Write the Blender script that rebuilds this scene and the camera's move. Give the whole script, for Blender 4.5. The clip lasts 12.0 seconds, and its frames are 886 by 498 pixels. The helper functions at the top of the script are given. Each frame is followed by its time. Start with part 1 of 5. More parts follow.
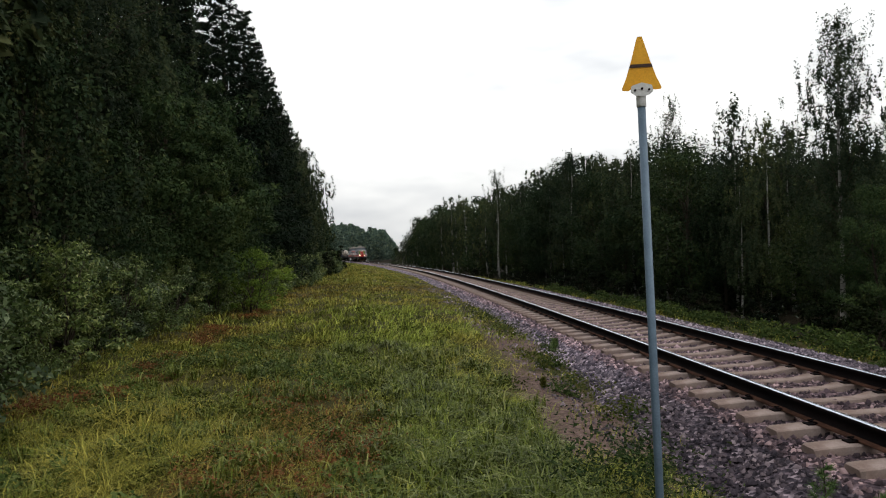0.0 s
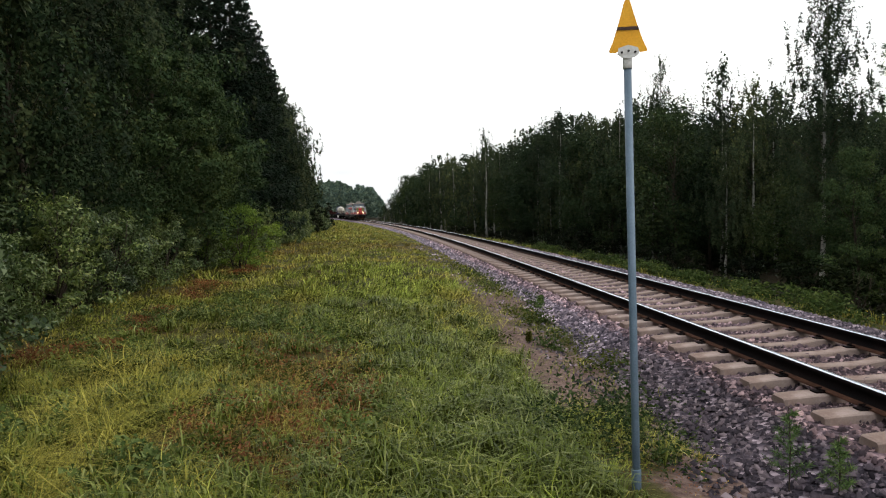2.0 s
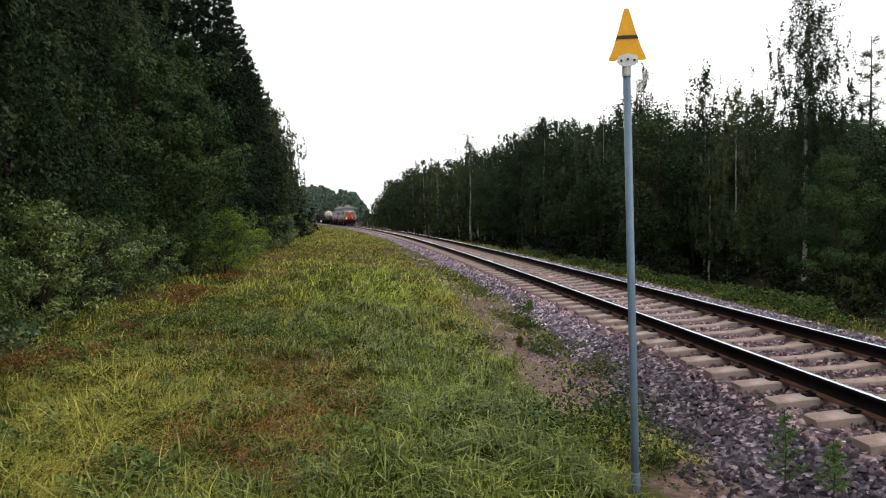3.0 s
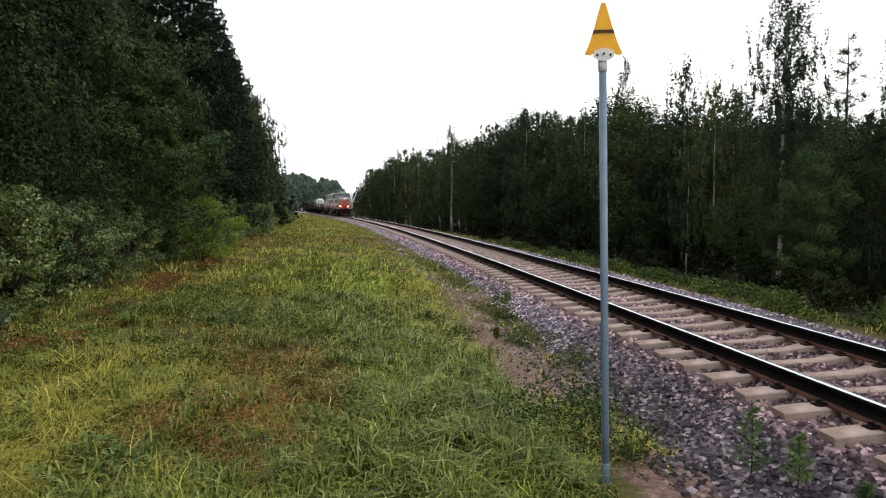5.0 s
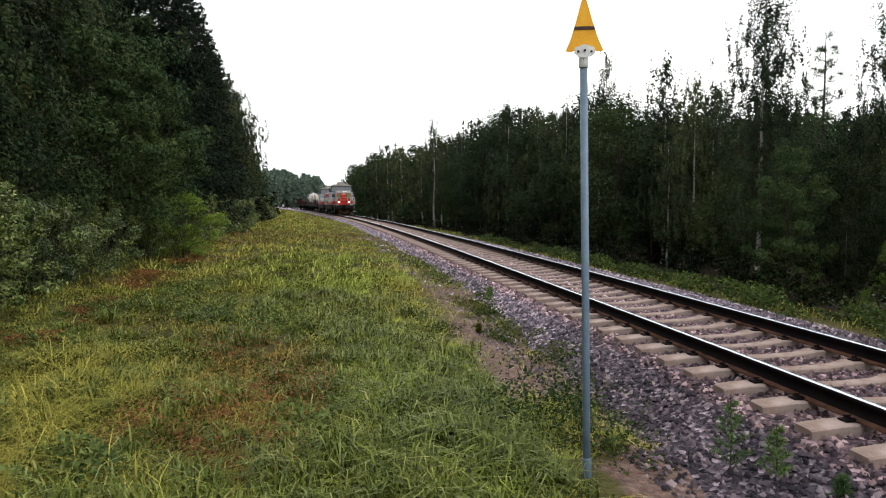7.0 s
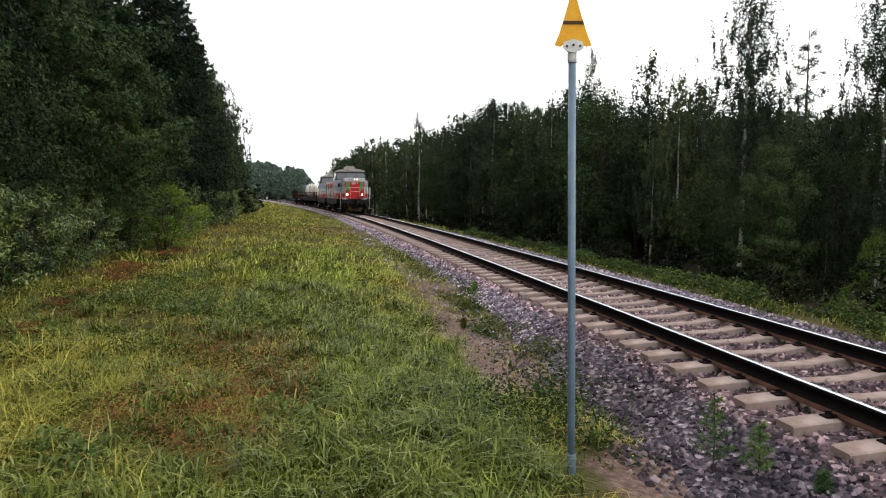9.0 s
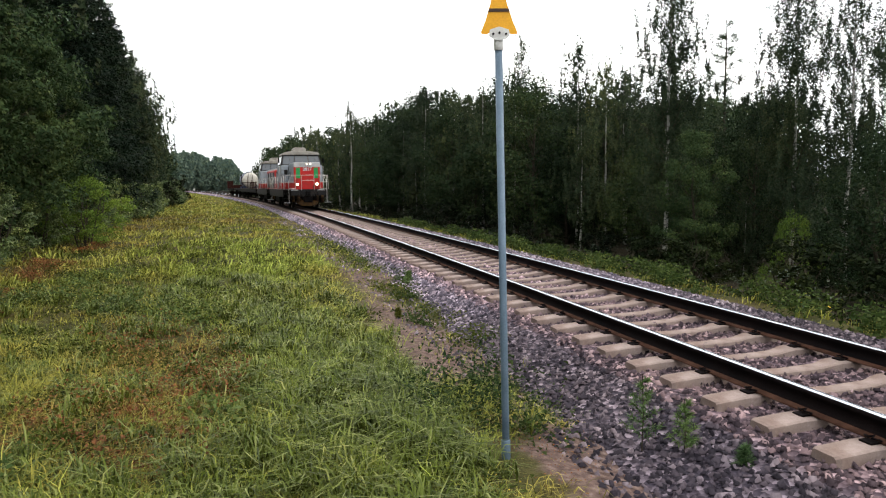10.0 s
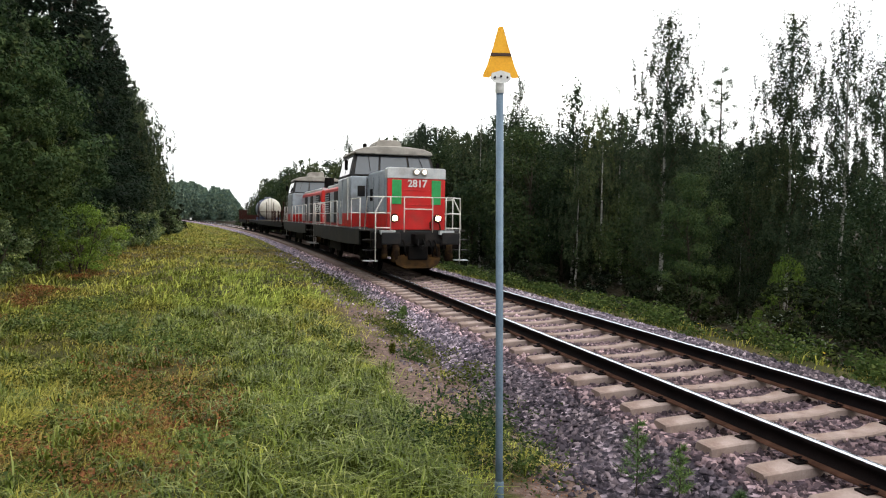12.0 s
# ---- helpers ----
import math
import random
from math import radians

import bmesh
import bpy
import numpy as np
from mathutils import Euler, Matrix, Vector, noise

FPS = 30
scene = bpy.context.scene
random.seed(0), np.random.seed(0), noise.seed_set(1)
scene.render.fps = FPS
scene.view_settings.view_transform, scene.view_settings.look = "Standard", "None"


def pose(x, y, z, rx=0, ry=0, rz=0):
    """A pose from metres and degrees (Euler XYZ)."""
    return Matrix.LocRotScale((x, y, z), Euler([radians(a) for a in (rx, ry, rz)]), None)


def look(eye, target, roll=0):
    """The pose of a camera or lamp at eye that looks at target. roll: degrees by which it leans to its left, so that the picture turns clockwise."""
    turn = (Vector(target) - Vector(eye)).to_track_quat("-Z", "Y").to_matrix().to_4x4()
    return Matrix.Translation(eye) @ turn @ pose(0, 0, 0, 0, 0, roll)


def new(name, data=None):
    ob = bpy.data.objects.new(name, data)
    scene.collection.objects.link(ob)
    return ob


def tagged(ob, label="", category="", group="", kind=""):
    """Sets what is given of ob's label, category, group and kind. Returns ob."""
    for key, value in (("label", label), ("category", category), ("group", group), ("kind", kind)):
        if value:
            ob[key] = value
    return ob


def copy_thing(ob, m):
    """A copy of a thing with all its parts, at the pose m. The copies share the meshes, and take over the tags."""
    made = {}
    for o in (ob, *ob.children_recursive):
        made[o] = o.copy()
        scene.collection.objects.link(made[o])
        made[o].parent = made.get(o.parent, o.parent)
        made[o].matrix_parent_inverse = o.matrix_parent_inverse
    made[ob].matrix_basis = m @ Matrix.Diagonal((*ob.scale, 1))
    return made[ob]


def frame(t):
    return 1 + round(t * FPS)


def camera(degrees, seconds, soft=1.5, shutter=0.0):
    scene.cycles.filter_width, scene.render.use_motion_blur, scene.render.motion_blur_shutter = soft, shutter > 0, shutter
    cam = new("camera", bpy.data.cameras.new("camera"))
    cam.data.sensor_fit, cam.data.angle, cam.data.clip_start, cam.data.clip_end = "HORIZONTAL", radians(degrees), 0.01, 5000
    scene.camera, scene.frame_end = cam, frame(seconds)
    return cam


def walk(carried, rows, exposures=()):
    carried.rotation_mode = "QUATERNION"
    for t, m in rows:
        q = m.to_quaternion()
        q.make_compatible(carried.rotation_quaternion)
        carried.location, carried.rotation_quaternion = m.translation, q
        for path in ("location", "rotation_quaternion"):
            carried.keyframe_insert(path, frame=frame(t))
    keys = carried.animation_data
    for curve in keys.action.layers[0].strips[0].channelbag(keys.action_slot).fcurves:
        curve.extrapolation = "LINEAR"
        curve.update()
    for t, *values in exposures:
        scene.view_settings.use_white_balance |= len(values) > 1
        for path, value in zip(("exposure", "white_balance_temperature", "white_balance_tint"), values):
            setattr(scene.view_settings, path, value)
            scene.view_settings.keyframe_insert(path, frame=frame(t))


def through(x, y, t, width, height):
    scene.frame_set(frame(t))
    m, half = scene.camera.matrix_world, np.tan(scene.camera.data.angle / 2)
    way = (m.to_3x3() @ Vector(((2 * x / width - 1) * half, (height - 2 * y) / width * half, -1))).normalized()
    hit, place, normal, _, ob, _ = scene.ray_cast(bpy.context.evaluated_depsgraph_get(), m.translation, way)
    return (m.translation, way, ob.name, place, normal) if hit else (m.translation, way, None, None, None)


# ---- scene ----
cam = camera(64.6, 12.0, 1.15)
PATH = [
    (0, (0.136, 0.175, 1.642), (0.235, 2.172, 1.643), -1.7),
    (0.5, (0.071, 0.163, 1.635), (0.181, 2.16, 1.603), -1.2),
    (1, (0.102, 0.112, 1.648), (0.248, 2.106, 1.616), -1.0),
    (1.5, (0.145, 0.016, 1.627), (0.265, 2.009, 1.518), -1.8),
    (2, (0.103, -0.016, 1.628), (0.234, 1.977, 1.509), -1.2),
    (2.5, (-0.015, -0.025, 1.623), (0.123, 1.966, 1.491), -1.7),
    (3, (-0.027, -0.029, 1.637), (0.153, 1.96, 1.531), -1.1),
    (3.5, (0.01, -0.03, 1.644), (0.219, 1.955, 1.519), -0.9),
    (5.5, (0.018, -0.045, 1.648), (0.259, 1.936, 1.511), -0.2),
    (6, (0.015, -0.048, 1.649), (0.27, 1.931, 1.509), -0.2),
    (6.5, (0.024, -0.044, 1.652), (0.297, 1.932, 1.512), -0.3),
    (8.5, (0.023, -0.007, 1.646), (0.317, 1.963, 1.467), -0.3),
    (9, (0.015, -0.001, 1.652), (0.341, 1.965, 1.488), 0.2),
    (9.5, (0.014, -0.002, 1.658), (0.338, 1.966, 1.509), -0.6),
    (10, (0.051, 0.032, 1.66), (0.558, 1.957, 1.462), -0.6),
    (10.5, (0.047, 0.022, 1.667), (0.556, 1.949, 1.503), -0.7),
    (11, (0.042, 0.024, 1.677), (0.533, 1.958, 1.531), -0.6),
    (11.5, (0.018, 0.021, 1.687), (0.504, 1.958, 1.582), -0.1),
    (12, (0.026, 0.016, 1.685), (0.548, 1.944, 1.587), 0.8),
]
EXPOSURES = [(0.0, -0.85), (1.0, -0.8), (1.5, -0.6), (2.0, -0.4), (2.5, -0.3), (3.0, -0.25), (5.5, -0.15), (9.5, -0.1), (10.0, 0.1), (10.5, 0.27), (11.0, 0.23), (12.0, 0.15)]
PATHLOOK = [(t, look(eye, target, roll)) for t, eye, target, roll in PATH]
walk(cam, PATHLOOK, EXPOSURES)

# ---- light: bright overcast sky with a weak, wide sun ----
SUN_ELEV, SUN_AZ = 46.0, 108.0
world = bpy.data.worlds.new("overcast_sky")
scene.world = world
world.use_nodes = True
wn, wl = world.node_tree.nodes, world.node_tree.links
wn.clear()
w_out = wn.new("ShaderNodeOutputWorld")
w_bg = wn.new("ShaderNodeBackground")
w_sky = wn.new("ShaderNodeTexSky")
w_sky.sky_type = "NISHITA"
w_sky.sun_disc = False
w_sky.sun_elevation, w_sky.sun_rotation = radians(SUN_ELEV), radians(SUN_AZ)
w_sky.air_density, w_sky.dust_density = 1.0, 3.0
w_co = wn.new("ShaderNodeTexCoord")
w_map = wn.new("ShaderNodeMapping")
w_map.inputs["Scale"].default_value = (1.0, 1.0, 3.2)
w_noise = wn.new("ShaderNodeTexNoise")
w_noise.inputs["Scale"].default_value = 1.7
w_noise.inputs["Detail"].default_value = 5.0
w_noise.inputs["Roughness"].default_value = 0.55
w_ramp = wn.new("ShaderNodeValToRGB")
w_ramp.color_ramp.elements[0].position, w_ramp.color_ramp.elements[0].color = 0.36, (8.4, 8.9, 9.7, 1)
w_ramp.color_ramp.elements[1].position, w_ramp.color_ramp.elements[1].color = 0.60, (19.0, 19.0, 18.6, 1)
w_mix = wn.new("ShaderNodeMix")
w_mix.data_type = "RGBA"
w_mix.inputs["Factor"].default_value = 0.88
wl.new(w_co.outputs["Generated"], w_map.inputs["Vector"])
wl.new(w_map.outputs["Vector"], w_noise.inputs["Vector"])
wl.new(w_noise.outputs["Fac"], w_ramp.inputs["Fac"])
wl.new(w_sky.outputs["Color"], w_mix.inputs["A"])
wl.new(w_ramp.outputs["Color"], w_mix.inputs["B"])
w_sep = wn.new("ShaderNodeSeparateXYZ")
wl.new(w_co.outputs["Generated"], w_sep.inputs["Vector"])
w_up = wn.new("ShaderNodeMapRange")
w_up.inputs["From Min"].default_value, w_up.inputs["From Max"].default_value = 0.0, 1.0
w_up.inputs["To Min"].default_value, w_up.inputs["To Max"].default_value = 0.62, 1.45
wl.new(w_sep.outputs["Z"], w_up.inputs["Value"])
w_mul = wn.new("ShaderNodeMix")
w_mul.data_type, w_mul.blend_type = "RGBA", "MULTIPLY"
w_mul.inputs["Factor"].default_value = 1.0
wl.new(w_mix.outputs["Result"], w_mul.inputs["A"])
wl.new(w_up.outputs["Result"], w_mul.inputs["B"])
wl.new(w_mul.outputs["Result"], w_bg.inputs["Color"])
w_bg.inputs["Strength"].default_value = 0.165
wl.new(w_bg.outputs["Background"], w_out.inputs["Surface"])

sun_data = bpy.data.lights.new("sun", "SUN")
sun_data.energy, sun_data.angle, sun_data.color = 1.5, radians(14), (1.0, 0.93, 0.82)
sun = new("sun", sun_data)
sun.matrix_basis = pose(0, 0, 40, 90 - SUN_ELEV, 0, 180 - SUN_AZ)


# ---- materials ----
def nodes_of(name, rough=0.8, metal=0.0):
    m = bpy.data.materials.new(name)
    m.use_nodes = True
    n, l = m.node_tree.nodes, m.node_tree.links
    b = n["Principled BSDF"]
    b.inputs["Roughness"].default_value = rough
    b.inputs["Metallic"].default_value = metal
    b.inputs["Specular IOR Level"].default_value = 0.06 if rough > 0.7 else 0.25
    return m, n, l, b


def noise_at(n, l, scale, detail=4.0, vec=None):
    t = n.new("ShaderNodeTexNoise")
    t.inputs["Scale"].default_value = scale
    t.inputs["Detail"].default_value = detail
    if vec is not None:
        l.new(vec, t.inputs["Vector"])
    return t.outputs["Fac"]


def ramp_of(n, l, fac, stops):
    r = n.new("ShaderNodeValToRGB")
    e = r.color_ramp.elements
    while len(e) < len(stops):
        e.new(0.5)
    for el, (p, c) in zip(e, stops):
        el.position, el.color = p, (*c, 1)
    l.new(fac, r.inputs["Fac"])
    return r.outputs["Color"]


def mix_of(n, l, a, b, fac, mode="MIX"):
    x = n.new("ShaderNodeMix")
    x.data_type, x.blend_type = "RGBA", mode
    for key, v in (("A", a), ("B", b), ("Factor", fac)):
        if isinstance(v, (int, float)):
            x.inputs[key].default_value = v
        elif isinstance(v, tuple):
            x.inputs[key].default_value = (*v, 1)
        else:
            l.new(v, x.inputs[key])
    return x.outputs["Result"]


def bump_of(n, l, b, fac, strength, dist=0.02):
    u = n.new("ShaderNodeBump")
    u.inputs["Strength"].default_value, u.inputs["Distance"].default_value = strength, dist
    l.new(fac, u.inputs["Height"])
    l.new(u.outputs["Normal"], b.inputs["Normal"])


def mat_plain(name, dark, light, scale=6.0, rough=0.8, metal=0.0, bump=0.2, fine=60.0, dirt=None, dirt_amount=0.4):
    """Colour between two tones at two scales, with fine relief and optional dirt stains."""
    m, n, l, b = nodes_of(name, rough, metal)
    co = n.new("ShaderNodeTexCoord").outputs["Object"]
    big, small = noise_at(n, l, scale, 5, co), noise_at(n, l, fine, 3, co)
    c = ramp_of(n, l, big, [(0.3, dark), (0.7, light)])
    c = mix_of(n, l, c, ramp_of(n, l, small, [(0.3, (0.6, 0.6, 0.6)), (0.7, (1.0, 1.0, 1.0))]), 0.5, "MULTIPLY")
    if dirt:
        stain = noise_at(n, l, scale * 0.6 + 0.7, 8, co)
        mask = ramp_of(n, l, stain, [(0.48, (0, 0, 0)), (0.66, (1, 1, 1))])
        k = n.new("ShaderNodeMath")
        k.operation = "MULTIPLY"
        l.new(mask, k.inputs[0])
        k.inputs[1].default_value = dirt_amount
        c = mix_of(n, l, c, dirt, k.outputs[0])
    l.new(c, b.inputs["Base Color"])
    bump_of(n, l, b, small, bump, 0.01)
    return m


def mat_leaf(name, dark, light, warm, through=0.35, rough=0.6, gloss=0.02):
    """Leaves: tone varies leaf by leaf, plant by plant and in soft patches; some light passes through."""
    m, n, l, b = nodes_of(name, rough)
    geo = n.new("ShaderNodeNewGeometry")
    inf = n.new("ShaderNodeObjectInfo")
    c = ramp_of(n, l, geo.outputs["Random Per Island"], [(0.0, dark), (0.75, light), (1.0, warm)])
    patch = noise_at(n, l, 0.6, 4, geo.outputs["Position"])
    c = mix_of(n, l, c, ramp_of(n, l, patch, [(0.34, (0.72, 0.76, 0.8)), (0.5, (0.97, 1.0, 0.97)), (0.66, (1.3, 1.2, 1.0))]), 0.9, "MULTIPLY")
    c = mix_of(n, l, c, ramp_of(n, l, inf.outputs["Random"], [(0.0, (0.55, 0.62, 0.7)), (0.5, (0.95, 1.0, 1.0)), (1.0, (1.6, 1.5, 1.2))]), 0.95, "MULTIPLY")
    l.new(c, b.inputs["Base Color"])
    b.inputs["Specular IOR Level"].default_value = gloss
    tr = n.new("ShaderNodeBsdfTranslucent")
    l.new(c, tr.inputs["Color"])
    mx = n.new("ShaderNodeMixShader")
    mx.inputs["Fac"].default_value = through
    l.new(b.outputs["BSDF"], mx.inputs[1])
    l.new(tr.outputs["BSDF"], mx.inputs[2])
    l.new(mx.outputs["Shader"], n["Material Output"].inputs["Surface"])
    return m


def mat_grass(name):
    m, n, l, b = nodes_of(name, 0.6)
    geo = n.new("ShaderNodeNewGeometry")
    pos = geo.outputs["Position"]
    a = noise_at(n, l, 0.75, 5, pos)
    c1 = ramp_of(n, l, a, [(0.30, (0.112, 0.143, 0.036)), (0.44, (0.180, 0.195, 0.040)), (0.56, (0.218, 0.208, 0.046)), (0.68, (0.232, 0.192, 0.050))])
    mp = n.new("ShaderNodeMapping")
    mp.inputs["Location"].default_value = (31, 7, 0)
    l.new(pos, mp.inputs["Vector"])
    red = ramp_of(n, l, noise_at(n, l, 0.9, 4, mp.outputs["Vector"]), [(0.64, (0, 0, 0)), (0.74, (1, 1, 1))])
    k = n.new("ShaderNodeMath")
    k.operation = "MULTIPLY"
    l.new(red, k.inputs[0])
    l.new(geo.outputs["Random Per Island"], k.inputs[1])
    for key, tint in (("lush", (0.185, 0.238, 0.044)), ("straw", (0.232, 0.214, 0.048)), ("brown", (0.165, 0.112, 0.034))):
        at = n.new("ShaderNodeAttribute")
        at.attribute_name = key
        c1 = mix_of(n, l, c1, tint, at.outputs["Fac"])
    c2 = mix_of(n, l, c1, (0.13, 0.062, 0.025), k.outputs[0])
    v = ramp_of(n, l, geo.outputs["Random Per Island"], [(0.0, (0.24, 0.25, 0.22)), (0.45, (0.84, 0.84, 0.74)), (0.84, (1.42, 1.36, 1.2)), (1.0, (1.95, 1.88, 2.0))])
    c3 = mix_of(n, l, c2, v, 0.9, "MULTIPLY")
    l.new(c3, b.inputs["Base Color"])
    b.inputs["Specular IOR Level"].default_value = 0.04
    tr = n.new("ShaderNodeBsdfTranslucent")
    l.new(c3, tr.inputs["Color"])
    mx = n.new("ShaderNodeMixShader")
    mx.inputs["Fac"].default_value = 0.18
    l.new(b.outputs["BSDF"], mx.inputs[1])
    l.new(tr.outputs["BSDF"], mx.inputs[2])
    l.new(mx.outputs["Shader"], n["Material Output"].inputs["Surface"])
    return m


def mat_ground(name):
    """Turf and soil; the mesh's 'dirt' attribute tells where the worn path and bare soil lie."""
    m, n, l, b = nodes_of(name, 0.95)
    geo = n.new("ShaderNodeNewGeometry")
    pos = geo.outputs["Position"]
    a = noise_at(n, l, 0.55, 5, pos)
    turf = ramp_of(n, l, a, [(0.30, (0.026, 0.029, 0.010)), (0.5, (0.046, 0.042, 0.015)), (0.68, (0.066, 0.048, 0.019))])
    turf = mix_of(n, l, turf, ramp_of(n, l, noise_at(n, l, 25, 5, pos), [(0.3, (0.4, 0.4, 0.4)), (0.7, (1.3, 1.3, 1.2))]), 0.8, "MULTIPLY")
    soil = ramp_of(n, l, noise_at(n, l, 14, 8, pos), [(0.3, (0.045, 0.029, 0.024)), (0.55, (0.0986, 0.066, 0.056)), (0.75, (0.165, 0.122, 0.108))])
    at = n.new("ShaderNodeAttribute")
    at.attribute_name = "dirt"
    edge = n.new("ShaderNodeMath")
    edge.operation = "ADD"
    l.new(at.outputs["Fac"], edge.inputs[0])
    nz = n.new("ShaderNodeMath")
    nz.operation = "MULTIPLY_ADD"
    l.new(noise_at(n, l, 2.2, 6, pos), nz.inputs[0])
    nz.inputs[1].default_value, nz.inputs[2].default_value = 1.2, -0.6
    l.new(nz.outputs[0], edge.inputs[1])
    mask = ramp_of(n, l, edge.outputs[0], [(0.40, (0, 0, 0)), (0.62, (1, 1, 1))])
    # near-black ground tone, used under the woods on either side
    woods_floor = ramp_of(n, l, noise_at(n, l, 9, 6, pos), [(0.35, (0.010, 0.008, 0.005)), (0.65, (0.030, 0.024, 0.014))])
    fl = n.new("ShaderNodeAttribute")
    fl.attribute_name = "woods_floor"
    l.new(mix_of(n, l, mix_of(n, l, turf, soil, mask), woods_floor, fl.outputs["Fac"]), b.inputs["Base Color"])
    bump_of(n, l, b, noise_at(n, l, 40, 5, pos), 0.6, 0.03)
    return m


def mat_ballast(name, stones=False):
    m, n, l, b = nodes_of(name, 0.85)
    geo = n.new("ShaderNodeNewGeometry")
    pos = geo.outputs["Position"]
    vo = n.new("ShaderNodeTexVoronoi")
    vo.inputs["Scale"].default_value = 19.0
    l.new(pos, vo.inputs["Vector"])
    sep = n.new("ShaderNodeSeparateColor")
    l.new(vo.outputs["Color"], sep.inputs["Color"])
    tone = geo.outputs["Random Per Island"] if stones else sep.outputs["Red"]
    c = ramp_of(n, l, tone, [(0.0, (0.010, 0.0090, 0.0120)), (0.45, (0.030, 0.0258, 0.0325)), (0.82, (0.070, 0.058, 0.067)), (1.0, (0.165, 0.140, 0.155))])
    if not stones:
        c = mix_of(n, l, c, (1.3, 1.3, 1.35), 1.0, "MULTIPLY")
    at = n.new("ShaderNodeAttribute")
    at.attribute_name = "rust"
    c = mix_of(n, l, c, (1.75, 1.45, 1.32), at.outputs["Fac"], "MULTIPLY")
    pale_at = n.new("ShaderNodeAttribute")
    pale_at.attribute_name = "paleness"
    c = mix_of(n, l, c, (3.1, 3.2, 3.3), pale_at.outputs["Fac"], "MULTIPLY")
    c = mix_of(n, l, c, ramp_of(n, l, noise_at(n, l, 0.8, 4, pos), [(0.3, (0.75, 0.75, 0.8)), (0.7, (1.25, 1.2, 1.15))]), 0.8, "MULTIPLY")
    l.new(c, b.inputs["Base Color"])
    if stones:
        bump_of(n, l, b, noise_at(n, l, 120, 3, pos), 0.3, 0.01)
    else:
        bump_of(n, l, b, vo.outputs["Distance"], 1.0, 0.05)
    return m


def mat_bark(name, base, light, marks=None):
    m, n, l, b = nodes_of(name, 0.85)
    co = n.new("ShaderNodeTexCoord").outputs["Object"]
    mp = n.new("ShaderNodeMapping")
    mp.inputs["Scale"].default_value = (3, 3, 14) if marks else (14, 14, 2)
    l.new(co, mp.inputs["Vector"])
    f = noise_at(n, l, 1.2, 6, mp.outputs["Vector"])
    c = ramp_of(n, l, f, [(0.35, base), (0.65, light)])
    if marks:
        c = mix_of(n, l, c, marks, ramp_of(n, l, f, [(0.56, (0, 0, 0)), (0.62, (1, 1, 1))]))
    l.new(c, b.inputs["Base Color"])
    bump_of(n, l, b, f, 0.5, 0.02)
    return m


def mat_glow(name, colour, strength):
    m, n, l, b = nodes_of(name, 0.2)
    b.inputs["Base Color"].default_value = (0.8, 0.8, 0.78, 1)
    b.inputs["Emission Color"].default_value = (*colour, 1)
    b.inputs["Emission Strength"].default_value = strength
    return m


def mat_glass(name, colour=(0.02, 0.025, 0.03)):
    m, n, l, b = nodes_of(name, 0.06)
    b.inputs["Base Color"].default_value = (*colour, 1)
    b.inputs["Specular IOR Level"].default_value = 0.55
    bump_of(n, l, b, noise_at(n, l, 1.5, 2), 0.04, 0.05)
    return m


M_GROUND, M_GRASS = mat_ground("turf_and_soil"), mat_grass("grass_blades")
M_BALLAST, M_STONE = mat_ballast("ballast_bed"), mat_ballast("ballast_stones", True)
M_CONCRETE = mat_plain("weathered_concrete", (0.168, 0.128, 0.112), (0.262, 0.205, 0.186), 4, 0.9, 0, 0.3, 70, (0.0846, 0.0471, 0.0309), 0.55)
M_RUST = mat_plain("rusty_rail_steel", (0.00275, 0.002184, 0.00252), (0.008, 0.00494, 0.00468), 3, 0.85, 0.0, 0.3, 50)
M_FOOT = mat_plain("rusty_rail_foot", (0.030, 0.014, 0.009), (0.075, 0.036, 0.024), 8, 0.9, 0.0, 0.3, 60)
M_SHINE = mat_plain("polished_rail_head", (0.55, 0.58, 0.66), (0.68, 0.71, 0.78), 2, 0.26, 1.0, 0.03, 80)
M_POLE = mat_plain("galvanised_pole", (0.0648, 0.09863, 0.133), (0.1037, 0.1458, 0.1919), 5, 0.5, 0.35, 0.08, 90)
M_YELLOW = mat_plain("yellow_sign_paint", (0.663, 0.306, 0.0102), (0.731, 0.365, 0.017), 8, 0.5, 0, 0.02, 90)
M_SIGNBLACK = mat_plain("dark_brown_band", (0.035, 0.018, 0.012), (0.06, 0.03, 0.02), 20, 0.6)
M_WHITE = mat_plain("white_paint", (0.496, 0.496, 0.48), (0.624, 0.624, 0.608), 6, 0.5, 0, 0.05, 60, (0.28, 0.256, 0.224), 0.4)
M_LEAF = mat_leaf("broad_leaves", (0.00894, 0.01675, 0.008256), (0.02053, 0.03236, 0.01447), (0.0348, 0.04387, 0.01922), 0.12)
M_BIRCH = mat_leaf("birch_leaves", (0.01922, 0.02943, 0.01579), (0.04244, 0.05526, 0.02794), (0.06761, 0.07152, 0.03641), 0.3)
M_ALDER = mat_leaf("alder_leaves", (0.02066, 0.03582, 0.0144), (0.04767, 0.06941, 0.02517), (0.07627, 0.08983, 0.03227), 0.16)
M_WILLOW = mat_leaf("willow_leaves", (0.02621, 0.04444, 0.0121), (0.0756, 0.1043, 0.02903), (0.1915, 0.2126, 0.09677), 0.3, 0.45, 0.2)
# the wood's shade near the ground is put into this darker leaf colour
M_UNDER = mat_leaf("undergrowth_leaves_shade_tinted", (0.002867, 0.005175, 0.002295), (0.008055, 0.01206, 0.00459), (0.01719, 0.02151, 0.008595), 0.2)
